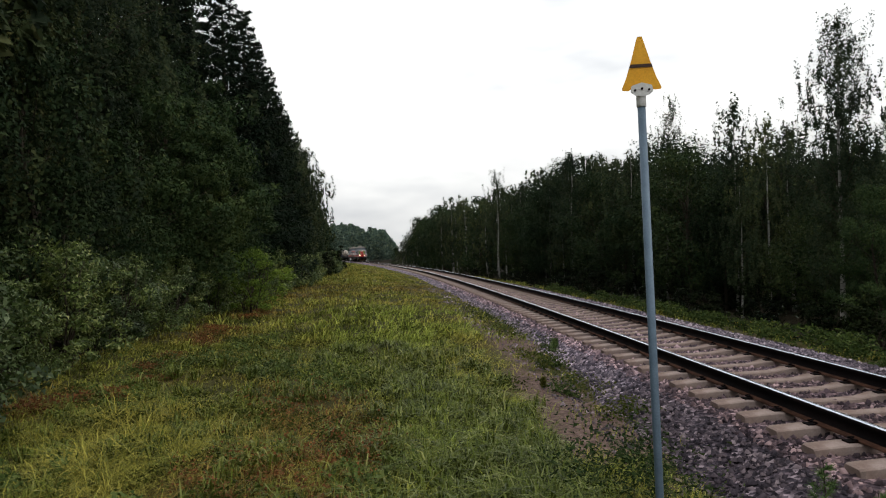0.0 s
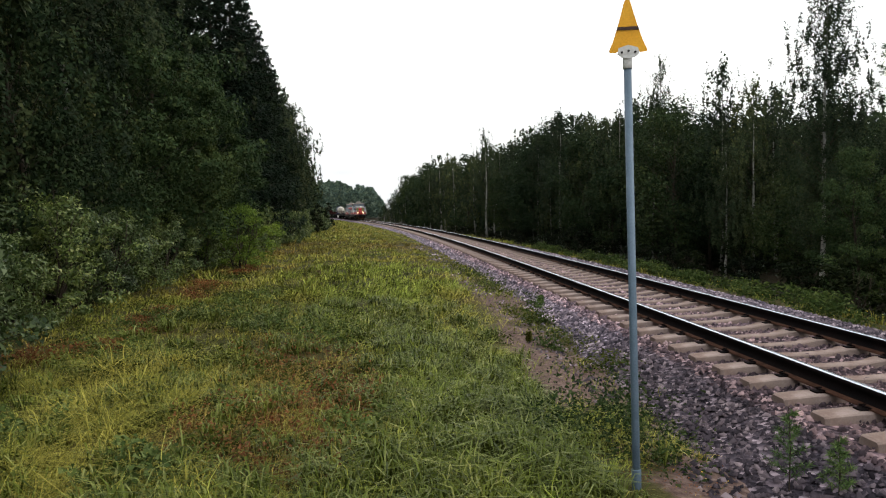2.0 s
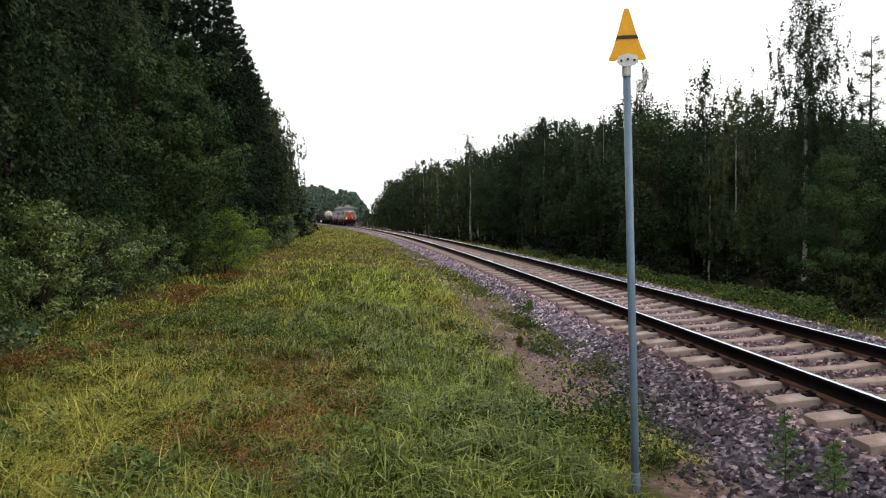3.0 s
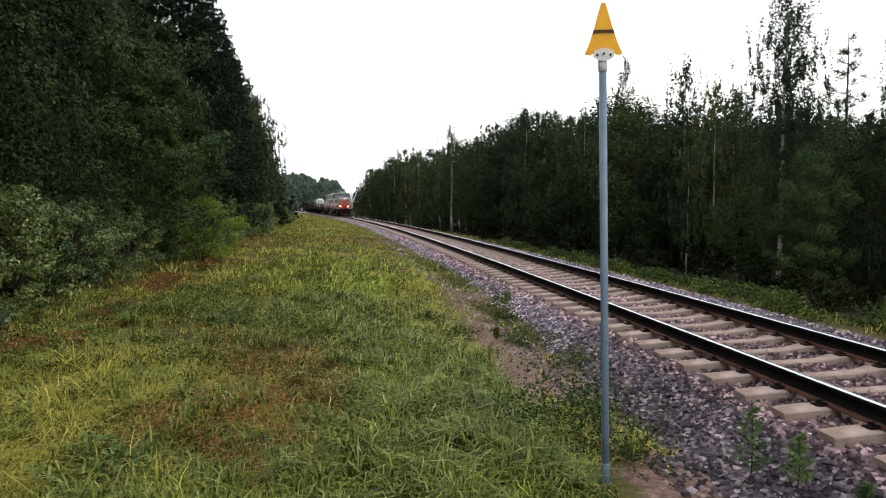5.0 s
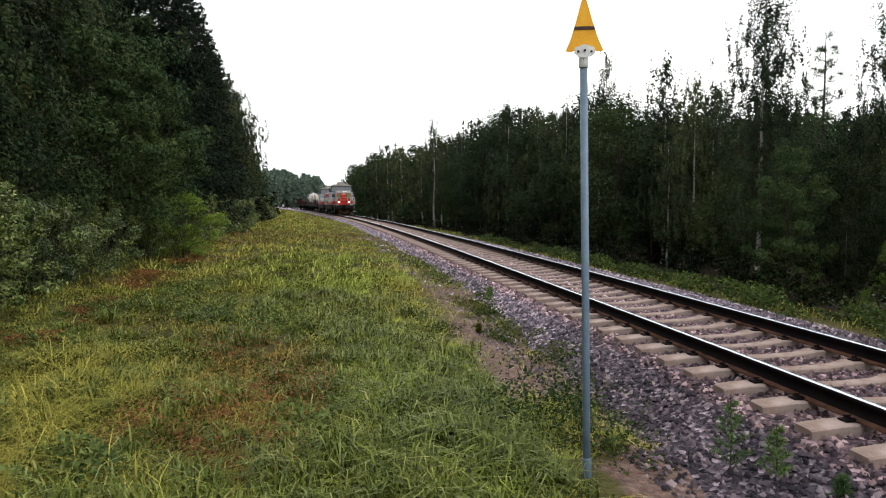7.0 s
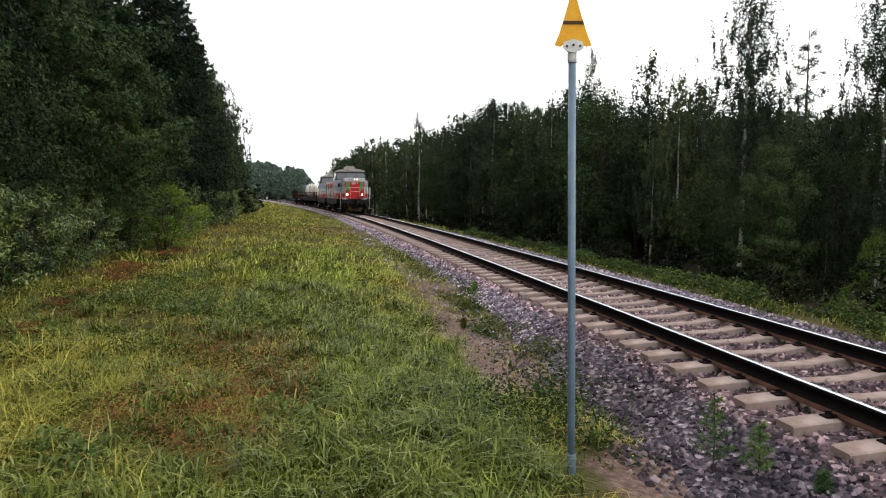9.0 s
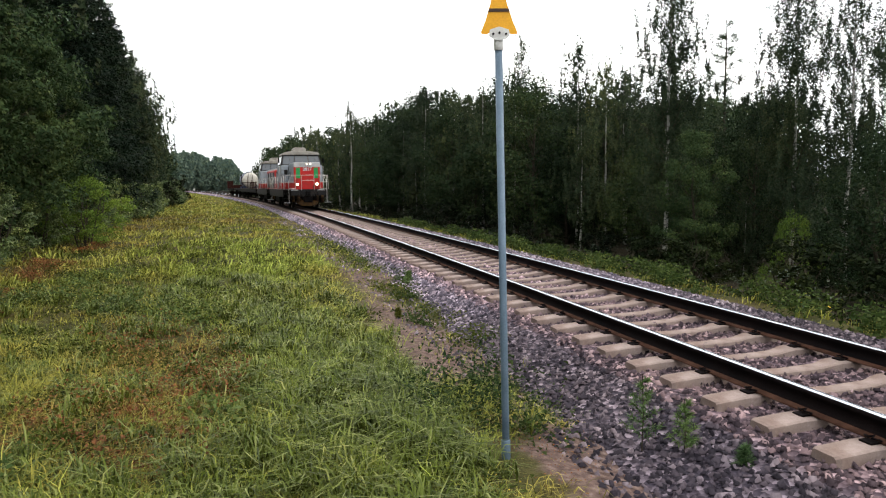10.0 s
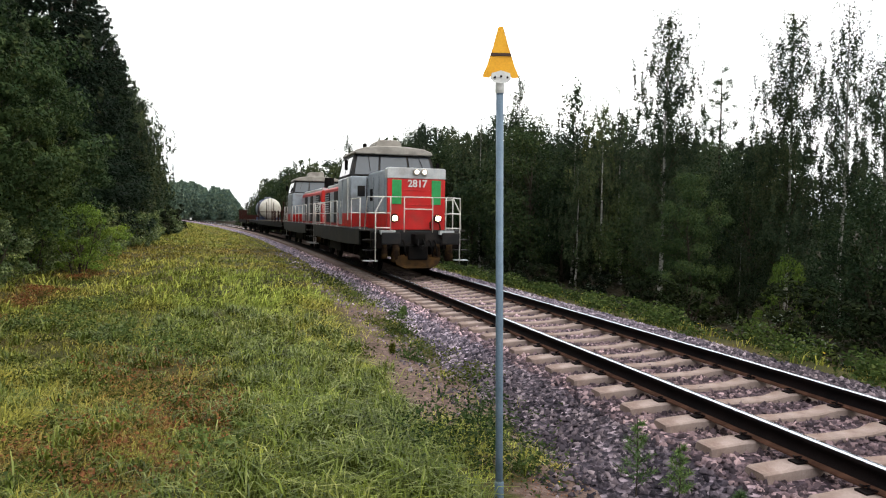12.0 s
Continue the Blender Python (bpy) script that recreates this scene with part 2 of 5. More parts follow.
M_PALE = mat_leaf("pale_seed_heads", (0.06, 0.072, 0.054), (0.114, 0.126, 0.102), (0.18, 0.186, 0.168), 0.25)
# distance haze is put into these paler, bluish leaf tones
M_FARLEAF = mat_leaf("distant_leaves_hazed", (0.05472, 0.08511, 0.07876), (0.1058, 0.148, 0.126), (0.155, 0.185, 0.1576), 0.3)
M_FRESH = mat_leaf("fresh_shrub_leaves", (0.06445, 0.1043, 0.01717), (0.1241, 0.1748, 0.03018), (0.1713, 0.1977, 0.03433))
M_NEEDLE = mat_leaf("spruce_needles", (0.006558, 0.01303, 0.00759), (0.01477, 0.02426, 0.0131), (0.02047, 0.02855, 0.0152), 0.12, 0.6)
M_PINE = mat_leaf("pine_needles", (0.02, 0.036, 0.024), (0.04, 0.06, 0.036), (0.056, 0.072, 0.04), 0.15, 0.6)
M_REDLEAF = mat_leaf("reddened_herb_leaves", (0.075, 0.036, 0.018), (0.17, 0.066, 0.030), (0.13, 0.11, 0.04), 0.25)
M_BANKHERB = mat_leaf("bank_weed_leaves", (0.0135, 0.02496, 0.0084), (0.03375, 0.05117, 0.0156), (0.06187, 0.07488, 0.03), 0.25)
M_BROADHERB = mat_leaf("broad_herb_leaves", (0.040, 0.062, 0.014), (0.100, 0.125, 0.030), (0.17, 0.19, 0.06), 0.15, 0.6, 0.05)
M_HERB = mat_leaf("herb_leaves", (0.03744, 0.04832, 0.0088), (0.07504, 0.0824, 0.01616), (0.1136, 0.1024, 0.02344), 0.3)
M_SEEDLING = mat_leaf("seedling_needles", (0.03807, 0.06882, 0.02616), (0.08246, 0.1265, 0.04799), (0.1141, 0.1494, 0.05239), 0.2)
M_TUSSOCK = mat_leaf("tussock_blades", (0.04232, 0.05704, 0.0063), (0.1748, 0.1978, 0.0252), (0.3864, 0.368, 0.126), 0.3, 0.45, 0.12)
M_FLOWER = mat_plain("yellow_petals", (0.48, 0.304, 0.016), (0.6, 0.4, 0.04), 30, 0.7)
M_WOOD = mat_bark("brown_bark", (0.021, 0.0162, 0.012), (0.051, 0.0408, 0.0312))
M_BIRCHBARK = mat_bark("white_birch_bark", (0.22, 0.21, 0.194), (0.326, 0.315, 0.294), (0.0262, 0.0237, 0.021))


# ---- mesh helpers ----
def part(name, bm, material, parent=None, label="", smooth=False):
    me = bpy.data.meshes.new(name)
    bm.to_mesh(me)
    bm.free()
    me.materials.append(material)
    if smooth:
        me.shade_smooth()
    ob = new(name, me)
    if parent is not None:
        ob.parent = parent
    if label:
        ob["label"] = label
    return ob


def box(lo, hi, bevel=0.0, bm=None, seg=2):
    bm = bm or bmesh.new()
    lo, hi = Vector(lo), Vector(hi)
    m = Matrix.Translation((lo + hi) / 2) @ Matrix.Diagonal((*(hi - lo), 1))
    vs = bmesh.ops.create_cube(bm, size=1.0, matrix=m)["verts"]
    if bevel:
        es = list({e for v in vs for e in v.link_edges})
        bmesh.ops.bevel(bm, geom=es, offset=bevel, segments=seg, affect="EDGES", profile=0.5)
    return bm


def tube(points, radius, n=7, bm=None, closed=False):
    """A round bar along points; radius a number or one for each point."""
    bm = bm or bmesh.new()
    pts = [Vector(p) for p in points]
    rad = radius if isinstance(radius, (list, tuple)) else [radius] * len(pts)
    rings, up = [], None
    for i, p in enumerate(pts):
        a, b = pts[max(i - 1, 0)], pts[min(i + 1, len(pts) - 1)]
        d = (b - a).normalized()
        if up is None:
            up = d.orthogonal().normalized()
        up = (up - d * up.dot(d)).normalized()
        w = d.cross(up)
        rings.append([bm.verts.new(p + (up * math.cos(k * math.tau / n) + w * math.sin(k * math.tau / n)) * rad[i]) for k in range(n)])
    for r0, r1 in zip(rings, rings[1:]):
        for k in range(n):
            bm.faces.new((r0[k], r0[(k + 1) % n], r1[(k + 1) % n], r1[k]))
    bm.faces.new(rings[0][::-1])
    bm.faces.new(rings[-1])
    return bm


def prism(outline, axis, a, b, bevel=0.0, bm=None):
    """A closed outline pushed from a to b along an axis (0 x, 1 y, 2 z)."""
    bm = bm or bmesh.new()
    def place(p, k):
        q = list(p)
        q.insert(axis, k)
        return q
    v0 = [bm.verts.new(place(p, a)) for p in outline]
    v1 = [bm.verts.new(place(p, b)) for p in outline]
    fs = [bm.faces.new(v0), bm.faces.new(v1)]
    for i in range(len(outline)):
        j = (i + 1) % len(outline)
        fs.append(bm.faces.new((v0[i], v0[j], v1[j], v1[i])))
    bmesh.ops.recalc_face_normals(bm, faces=fs)
    if bevel:
        es = list({e for f in fs for e in f.edges})
        bmesh.ops.bevel(bm, geom=es, offset=bevel, segments=2, affect="EDGES", profile=0.5)
    return bm


def disc(centre, radius, axis, thick, n=20, bm=None):
    bm = bm or bmesh.new()
    c = Vector(centre)
    d = Vector([1.0 if i == axis else 0.0 for i in range(3)]) * thick / 2
    return tube([c - d, c + d], radius, n, bm)


def mesh_from(name, verts, quads, material, tris=None):
    """A mesh from arrays that code has worked out."""
    me = bpy.data.meshes.new(name)
    verts = np.asarray(verts, dtype=np.float32)
    quads = np.asarray(quads, dtype=np.int32).reshape(-1, 4)
    tris = np.zeros((0, 3), np.int32) if tris is None else np.asarray(tris, dtype=np.int32).reshape(-1, 3)
    me.vertices.add(len(verts))
    me.vertices.foreach_set("co", verts.ravel())
    idx = np.concatenate([quads.ravel(), tris.ravel()])
    me.loops.add(len(idx))
    me.loops.foreach_set("vertex_index", idx)
    me.polygons.add(len(quads) + len(tris))
    starts = np.concatenate([np.arange(len(quads)) * 4, len(quads) * 4 + np.arange(len(tris)) * 3])
    me.polygons.foreach_set("loop_start", starts.astype(np.int32))
    me.update(calc_edges=True)
    me.validate()
    me.materials.append(material)
    return me


def unit(a):
    return a / np.maximum(np.linalg.norm(a, axis=1, keepdims=True), 1e-6)


def leaf_arrays(rng, centres, along, length, width, face=None):
    """Small pointed leaves, folded a little, at centres, each along its own direction; face: the way most of them look."""
    n = len(centres)
    if face is None:
        u = unit(along)
        w = unit(np.cross(u, rng.normal(size=(n, 3))))
    else:
        f = unit(unit(face) + rng.normal(0, 0.42, (n, 3)))
        u = unit(np.cross(f, rng.normal(size=(n, 3))) + 0.5 * along)
        w = unit(np.cross(f, u))
    nn = np.cross(u, w)
    L = (length * rng.uniform(0.6, 1.35, n))[:, None]
    W = (width * rng.uniform(0.6, 1.35, n))[:, None]
    v = np.stack([centres - u * L * 0.4 - w * W * 0.5, centres - u * L * 0.25 + w * W * 0.55 + nn * W * 0.15, centres + u * L * 0.65], 1)
    return v.reshape(-1, 3), np.arange(3 * n).reshape(-1, 3)


# ---- the line of the track: rail tops at z = 0 beside the camera, falling gently away ----
def line_x(y):
    y = np.asarray(y, dtype=float)
    c = np.clip(y, -10.0, 215.0)
    x = 5.057 - 0.01641 * c - 4.3634e-4 * c ** 2 + 1.743e-7 * c ** 3
    return x + (-0.01641 - 2 * 4.3634e-4 * c + 3 * 1.743e-7 * c ** 2) * (y - c)


def line_z(y):
    return -1.0 * (1 - np.exp(-(np.maximum(np.asarray(y, dtype=float), 0) / 115.0) ** 1.9))


def line_turn(y):
    """Degrees by which the track's way turns from +y, to the left positive."""
    return math.degrees(math.atan2(-(float(line_x(y + 0.5)) - float(line_x(y - 0.5))), 1.0))


def ground_z(d, y):
    """The ground's height at d metres beside the track's middle."""
    z = np.interp(d, [-60, -12, -9, -6, -4, -2.9, -2.3, 2.3, 3.2, 4.0, 5.6, 9.0, 60.0], [-0.3, -0.35, -0.42, -0.38, -0.40, -0.43, -0.50, -0.56, -0.57, -0.64, -1.10, -1.35, -1.3])
    y = np.asarray(y, dtype=float)
    wav = 0.035 * np.sin(d * 1.7 + y * 0.9) * np.sin(y * 0.63 - d * 0.4) + 0.02 * np.sin(d * 4.1 + 1.3) * np.sin(y * 3.3)
    return line_z(y) + z + wav


def stone_edge(y):
    """d of the ballast's left edge: wide beside the post, narrower further on."""
    return np.interp(y, [4, 8, 12, 17, 60], [-2.35, -2.2, -1.95, -1.72, -1.68])


def path_mid(y):
    return np.interp(y, [3, 5.5, 8, 17, 40], [-2.35, -2.55, -2.8, -2.35, -2.15]) + 0.07 * np.sin(np.asarray(y) * 0.9)


def on_ground(x, y):
    return float(ground_z(x - line_x(y), y))


# ---- ground: one sheet to the horizon ----
def build_ground():
    ds = np.concatenate([[-1600, -700, -300, -120, -60, -35, -22], np.arange(-16, 12.01, 0.35), [14, 20, 30, 50, 110, 300, 700, 1600]])
    ys = np.concatenate([[-600, -200, -60, -20, -8], np.arange(-3, 30, 0.4), np.arange(30, 80, 1.0), np.arange(80, 260, 4.0), [280, 330, 420, 600, 1000, 2000, 3500]])
    D, Y = np.meshgrid(ds, ys)
    X = line_x(np.clip(Y, -10, 330)) + D
    Z = ground_z(D, Y)
    verts = np.stack([X, Y, Z], -1).reshape(-1, 3)
    nd, ny = len(ds), len(ys)
    i = (np.arange(ny - 1)[:, None] * nd + np.arange(nd - 1)[None, :]).ravel()
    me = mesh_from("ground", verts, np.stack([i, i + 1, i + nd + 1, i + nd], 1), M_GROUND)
    me.shade_smooth()
    path = np.exp(-((D - path_mid(Y)) / np.interp(Y, [4.5, 7, 12, 20], [0.60, 0.62, 0.58, 0.46])) ** 2) * np.interp(Y, [0, 4.6, 5.5, 6.6, 7.2, 10, 13, 15, 18, 22, 70], [0.9, 1.0, 0.7, 0.6, 1.0, 1.0, 0.55, 0.9, 0.9, 0.5, 0.4])
    edge = np.where((D > stone_edge(Y) + 0.1) & (D < 3.0), 1.0, 0.0)
    a = me.attributes.new("dirt", "FLOAT", "POINT")
    a.data.foreach_set("value", np.maximum(path, edge).ravel().astype(np.float32))
    f = me.attributes.new("woods_floor", "FLOAT", "POINT")
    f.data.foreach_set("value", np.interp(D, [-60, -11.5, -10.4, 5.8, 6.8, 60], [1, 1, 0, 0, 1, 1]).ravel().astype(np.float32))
    ob = tagged(new("ground", me), "grassy trackside ground with a worn dirt path", "ground", kind="structure")
    return ob


build_ground()


# ---- the railway track ----
track = tagged(new("railway_track"), "single railway track on concrete sleepers and grey ballast", "railway track", kind="structure")


def pale_stone(d, y):
    """How much paler the stone is: none near, more further on, most on the shoulders."""
    return np.interp(y, [8, 13, 60, 120], [0.0, 0.75, 0.9, 0.7]) * np.interp(d, [-1.6, -1.25, 1.5, 2.0], [1.0, 0.5, 0.5, 0.8])


def build_ballast():
    prof_d = np.array([-2.75, -2.45, -1.95, -1.55, -1.35, -0.7, 0.0, 0.7, 1.35, 1.55, 2.1, 2.9, 3.4])
    prof_z = np.array([-0.62, -0.50, -0.41, -0.315, -0.275, -0.265, -0.27, -0.265, -0.275, -0.315, -0.40, -0.48, -0.66])
    ys = np.concatenate([np.arange(-12, 40, 0.5), np.arange(40, 262, 3.0)])
    D, Y = np.meshgrid(prof_d, ys)
    rng = np.random.default_rng(5)
    pull = np.where(D < -1.4, (-stone_edge(Y) - 1.4) / 1.05, 1.0)
    D = np.where(D < -1.4, -1.4 + (D + 1.4) * pull, D)
    X = line_x(Y) + D + rng.normal(0, 0.02, D.shape)
    Z = line_z(Y) + prof_z[None, :] + rng.normal(0, 0.008, D.shape)
    nd, ny = D.shape[1], D.shape[0]
    i = (np.arange(ny - 1)[:, None] * nd + np.arange(nd - 1)[None, :]).ravel()
    me = mesh_from("ballast_bed", np.stack([X, Y, Z], -1).reshape(-1, 3), np.stack([i, i + 1, i + nd + 1, i + nd], 1), M_BALLAST)
    a = me.attributes.new("rust", "FLOAT", "POINT")
    a.data.foreach_set("value", np.where(np.abs(D) < 1.4, 0.8, 0.1).ravel().astype(np.float32))
    a = me.attributes.new("paleness", "FLOAT", "POINT")
    a.data.foreach_set("value", pale_stone(D, Y).ravel().astype(np.float32))
    ob = new("ballast_bed", me)
    ob.parent = track
    ob["label"] = "bed of grey crushed stone"
    # loose stones, angular and uneven
    n = 42000
    y = 2.5 + 45 * rng.beta(0.8, 2.4, n)
    d = rng.uniform(-2.75, 3.05, n)
    keep = (d > stone_edge(y) + rng.normal(0, 0.08, n)) | (rng.random(n) < np.where((y < 11) & (np.abs(d - path_mid(y)) < 0.55), np.where(y < 6.5, 0.42, 0.26), 0.10))
    y, d = y[keep], d[keep]
    n = len(y)
    dd = np.where(d < -1.4, -1.4 + (d + 1.4) / ((-stone_edge(y) - 1.4) / 1.05), d)
    z = np.maximum(np.interp(dd, prof_d, prof_z) + line_z(y), ground_z(d, y)) + rng.uniform(-0.008, 0.022, n)
    c = np.stack([line_x(y) + d, y, z], 1)
    r = rng.uniform(0.016, 0.034, n) * (1 + y / 40)
    base = np.array([[1, 0, -0.3], [-1, 0, -0.3], [0, 1, -0.3], [0, -1, -0.3], [0.45, 0.1, 0.8], [-0.4, -0.2, 0.75]], float)
    v = base[None] * rng.uniform(0.6, 1.35, (n, 6, 1)) + rng.normal(0, 0.2, (n, 6, 3))
    v[:, :, 2] *= 0.8
    ang = rng.uniform(0, math.tau, n)
    ca, sa = np.cos(ang)[:, None], np.sin(ang)[:, None]
    v = np.stack([v[:, :, 0] * ca - v[:, :, 1] * sa, v[:, :, 0] * sa + v[:, :, 1] * ca, v[:, :, 2]], -1) * r[:, None, None] + c[:, None, :]
    f = np.array([[0, 2, 4], [2, 5, 4], [2, 1, 5], [1, 3, 5], [3, 4, 5], [3, 0, 4]])
    tri = (f[None] + (np.arange(n) * 6)[:, None, None]).reshape(-1, 3)
    me = mesh_from("ballast_stones", v.reshape(-1, 3), np.zeros((0, 4), int), M_STONE, tri)
    a = me.attributes.new("rust", "FLOAT", "POINT")
    a.data.foreach_set("value", np.repeat(np.where(np.abs(d) < 1.5, 0.9, 0.1), 6).astype(np.float32))
    a = me.attributes.new("paleness", "FLOAT", "POINT")
    a.data.foreach_set("value", np.repeat(pale_stone(d, y), 6).astype(np.float32))
    tagged(new("ballast_stones", me), "loose grey and rusty crushed stones on the track bed", "ballast", kind="stuff")


def build_rails():
    # foot, web and head of a rail, half outline mirrored
    half = [(0.075, -0.172), (0.075, -0.160), (0.012, -0.142), (0.010, -0.055), (0.036, -0.038), (0.037, -0.012), (0.030, -0.002)]
    outline = half + [(-x, z) for x, z in reversed(half)]
    ys = np.concatenate([np.arange(-12, 60, 1.0), np.arange(60, 262, 3.0)])
    for side in (-0.797, 0.797):
        m = len(outline)
        V = np.array([[(line_x(y) + side + ox, y, line_z(y) + oz) for ox, oz in outline] for y in ys], float).reshape(-1, 3)
        q = [(k * m + j, k * m + (j + 1) % m, (k + 1) * m + (j + 1) % m, (k + 1) * m + j) for k in range(len(ys) - 1) for j in range(m)]
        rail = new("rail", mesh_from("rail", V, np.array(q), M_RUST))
        rail.parent = track
        rail["label"] = "dark rusty steel rail"
        foot = [(-0.0755, -0.1725), (-0.0755, -0.158), (-0.03, -0.1455), (0.03, -0.1455), (0.0755, -0.158), (0.0755, -0.1725)]
        V = np.array([[(line_x(y) + side + ox, y, line_z(y) + oz + 0.0015) for ox, oz in foot] for y in ys], float).reshape(-1, 3)
        q = [(k * 6 + j, k * 6 + j + 1, k * 6 + 7 + j, k * 6 + 6 + j) for k in range(len(ys) - 1) for j in range(5) if j != 2]
        flange = new("rail_foot", mesh_from("rail_foot", V, np.array(q), M_FOOT))
        flange.parent = rail
        flange["label"] = "red-brown rusty rail foot"
        strip = [(-0.031, -0.003), (-0.023, 0.0025), (0.023, 0.0025), (0.031, -0.003)]
        V = np.array([[(line_x(y) + side + ox, y, line_z(y) + oz) for ox, oz in strip] for y in ys], float).reshape(-1, 3)
        q = [(k * 4 + j, k * 4 + j + 1, k * 4 + 5 + j, k * 4 + 4 + j) for k in range(len(ys) - 1) for j in range(3)]
        head = new("running_surface", mesh_from("running_surface", V, np.array(q), M_SHINE))
        head.parent = rail
        head["label"] = "polished shining rail head"


def build_sleepers():
    bm = bmesh.new()
    stations = [(-1.30, 0.135, 0.10, -0.205), (-1.27, 0.15, 0.115, -0.195), (-0.98, 0.15, 0.115, -0.178), (-0.60, 0.145, 0.11, -0.178),
                (-0.42, 0.125, 0.09, -0.215), (0, 0.11, 0.08, -0.225)]
    stations += [(-x, b, t, z) for x, b, t, z in reversed(stations[:-1])]
    rings = [[bm.verts.new(p) for p in ((x, -b, -0.40), (x, b, -0.40), (x, t, z - 0.012), (x, t - 0.02, z), (x, 0.02 - t, z), (x, -t, z - 0.012))] for x, b, t, z in stations]
    for a, b in zip(rings, rings[1:]):
        for k in range(6):
            bm.faces.new((a[k], b[k], b[(k + 1) % 6], a[(k + 1) % 6]))
    bm.faces.new(rings[0]), bm.faces.new(rings[-1][::-1])
    bmesh.ops.recalc_face_normals(bm, faces=bm.faces[:])
    me = bpy.data.meshes.new("sleeper")
    bm.to_mesh(me), bm.free()
    me.materials.append(M_CONCRETE)
    clip = bmesh.new()
    tube([(0, -0.055, 0.0), (0.035, -0.06, 0.018), (0.06, -0.02, 0.022), (0.02, 0.0, 0.03), (0.06, 0.02, 0.022), (0.035, 0.06, 0.018), (0, 0.055, 0.0)], 0.009, 5, clip)
    box((-0.01, -0.05, -0.02), (0.10, 0.05, 0.0), 0, clip)
    cme = bpy.data.meshes.new("rail_clip")
    clip.to_mesh(cme), clip.free()
    cme.materials.append(M_RUST)
    y = 2.62 - 13 * 0.609
    rnd = random.Random(3)
    while y < 150:
        s = new("sleeper", me)
        s.parent = track
        s.matrix_basis = pose(float(line_x(y)), y, float(line_z(y)) + rnd.uniform(-0.006, 0.004), 0, 0, line_turn(y) + rnd.uniform(-0.6, 0.6))
        if 2 < y < 22:
            for sx in (-0.797, 0.797):
                for way in (-1, 1):
                    c = new("rail_clip", cme)
                    c.parent = s
                    c.matrix_basis = pose(sx + way * 0.055, 0, -0.165, 0, 0, 0 if way > 0 else 180)
        y += 0.609


build_ballast()
build_rails()
build_sleepers()


# ---- the marker post beside the track ----
def build_marker():
    ex, ey = 1.763, 4.76
    g = on_ground(ex, ey) - 0.02
    post = tagged(new("marker_post"), "blue-grey steel post with a yellow triangular track sign, leaning slightly", "track sign")
    top = 2.585 - g
    post.matrix_basis = pose(ex, ey, g, 0, POST_LEAN, POST_TURN)
    part("pole", tube([(0, 0, -0.3), (0, 0, 0.35), (0, 0, top)], 0.0275, 16), M_POLE, post, "blue-grey galvanised tube", True)
    part("foot_sleeve", tube([(0, 0, -0.3), (0, 0, 0.155), (0, 0, 0.16)], [0.034, 0.034, 0.030], 16), M_POLE, post, "", True)
    part("cap_sleeve", tube([(0, 0, top - 0.035), (0, 0, top - 0.033), (0, 0, top + 0.055), (0, 0, top + 0.06)], [0.030, 0.033, 0.033, 0.030], 16), M_WHITE, post, "pale grey sleeve", True)
    # bracket plate with its bolts, below the sign's lower edge
    arc = [(-0.065, 0.10), (-0.075, 0.06), (-0.045, 0.035), (0, 0.028), (0.045, 0.035), (0.075, 0.06), (0.065, 0.10), (0.0, 0.12)]
    bracket = part("bracket", prism([(x, top + z) for x, z in arc], 1, -0.042, -0.036), M_WHITE, post, "white bracket plate")
    for bx, bz in ((-0.045, 0.07), (0.0, 0.078), (0.045, 0.07)):
        part("bolt", disc((bx, -0.046, top + bz), 0.008, 1, 0.012, 6), M_RUST, bracket)
    # triangle with a blunt top and a scooped lower edge
    h = 0.355
    tri = [(-0.014, h), (0.014, h), (0.022, h - 0.02), (0.060, 0.20), (0.098, 0.085), (0.130, 0.012), (0.124, 0.002), (0.085, -0.002)]
    scoop = [(0.075 * math.cos(a), 0.030 * math.sin(a)) for a in np.linspace(0.35, math.pi - 0.35, 7)]
    tri += [(x, z - 0.002) for x, z in scoop]
    tri += [(-x, z) for x, z in ((0.085, -0.002), (0.124, 0.002), (0.130, 0.012), (0.098, 0.085), (0.060, 0.20), (0.022, h - 0.02))]
    z0 = top + 0.07
    sign = part("sign_plate", prism([(x, z0 + z) for x, z in tri], 1, -0.035, -0.031), M_YELLOW, post, "yellow triangular plate, blunt at the tip")
    part("band", prism([(-0.076, z0 + 0.150), (0.076, z0 + 0.150), (0.069, z0 + 0.172), (-0.069, z0 + 0.172)], 1, -0.0395, -0.0355), M_SIGNBLACK, sign, "dark brown cross band")


POST_LEAN, POST_TURN = -0.95, -8.0
build_marker()


def build_far_marker():
    x, y = float(line_x(192.0)) - 2.7, 192.0
    g = on_ground(x, y)
    post = tagged(new("distance_marker"), "small white distance marker on a grey post by the track", "track sign")
    post.matrix_basis = pose(x, y, g)
    part("pole", tube([(0, 0, -0.2), (0, 0, 0.6), (0, 0, 1.25)], 0.04, 8), M_POLE, post, "grey tube", True)
    part("plate", box((-0.22, -0.07, 0.85), (0.22, -0.045, 1.4), 0.01), M_WHITE, post, "plain white plate")


build_far_marker()


# ---- plants ----
def crown(name, rng, pts, along, length, width, material, parent, face=None):
    v, q = leaf_arrays(rng, pts, along, length, width, face)
    ob = new(name, mesh_from(name, v, [], material, q))
    ob.parent = parent
    return ob


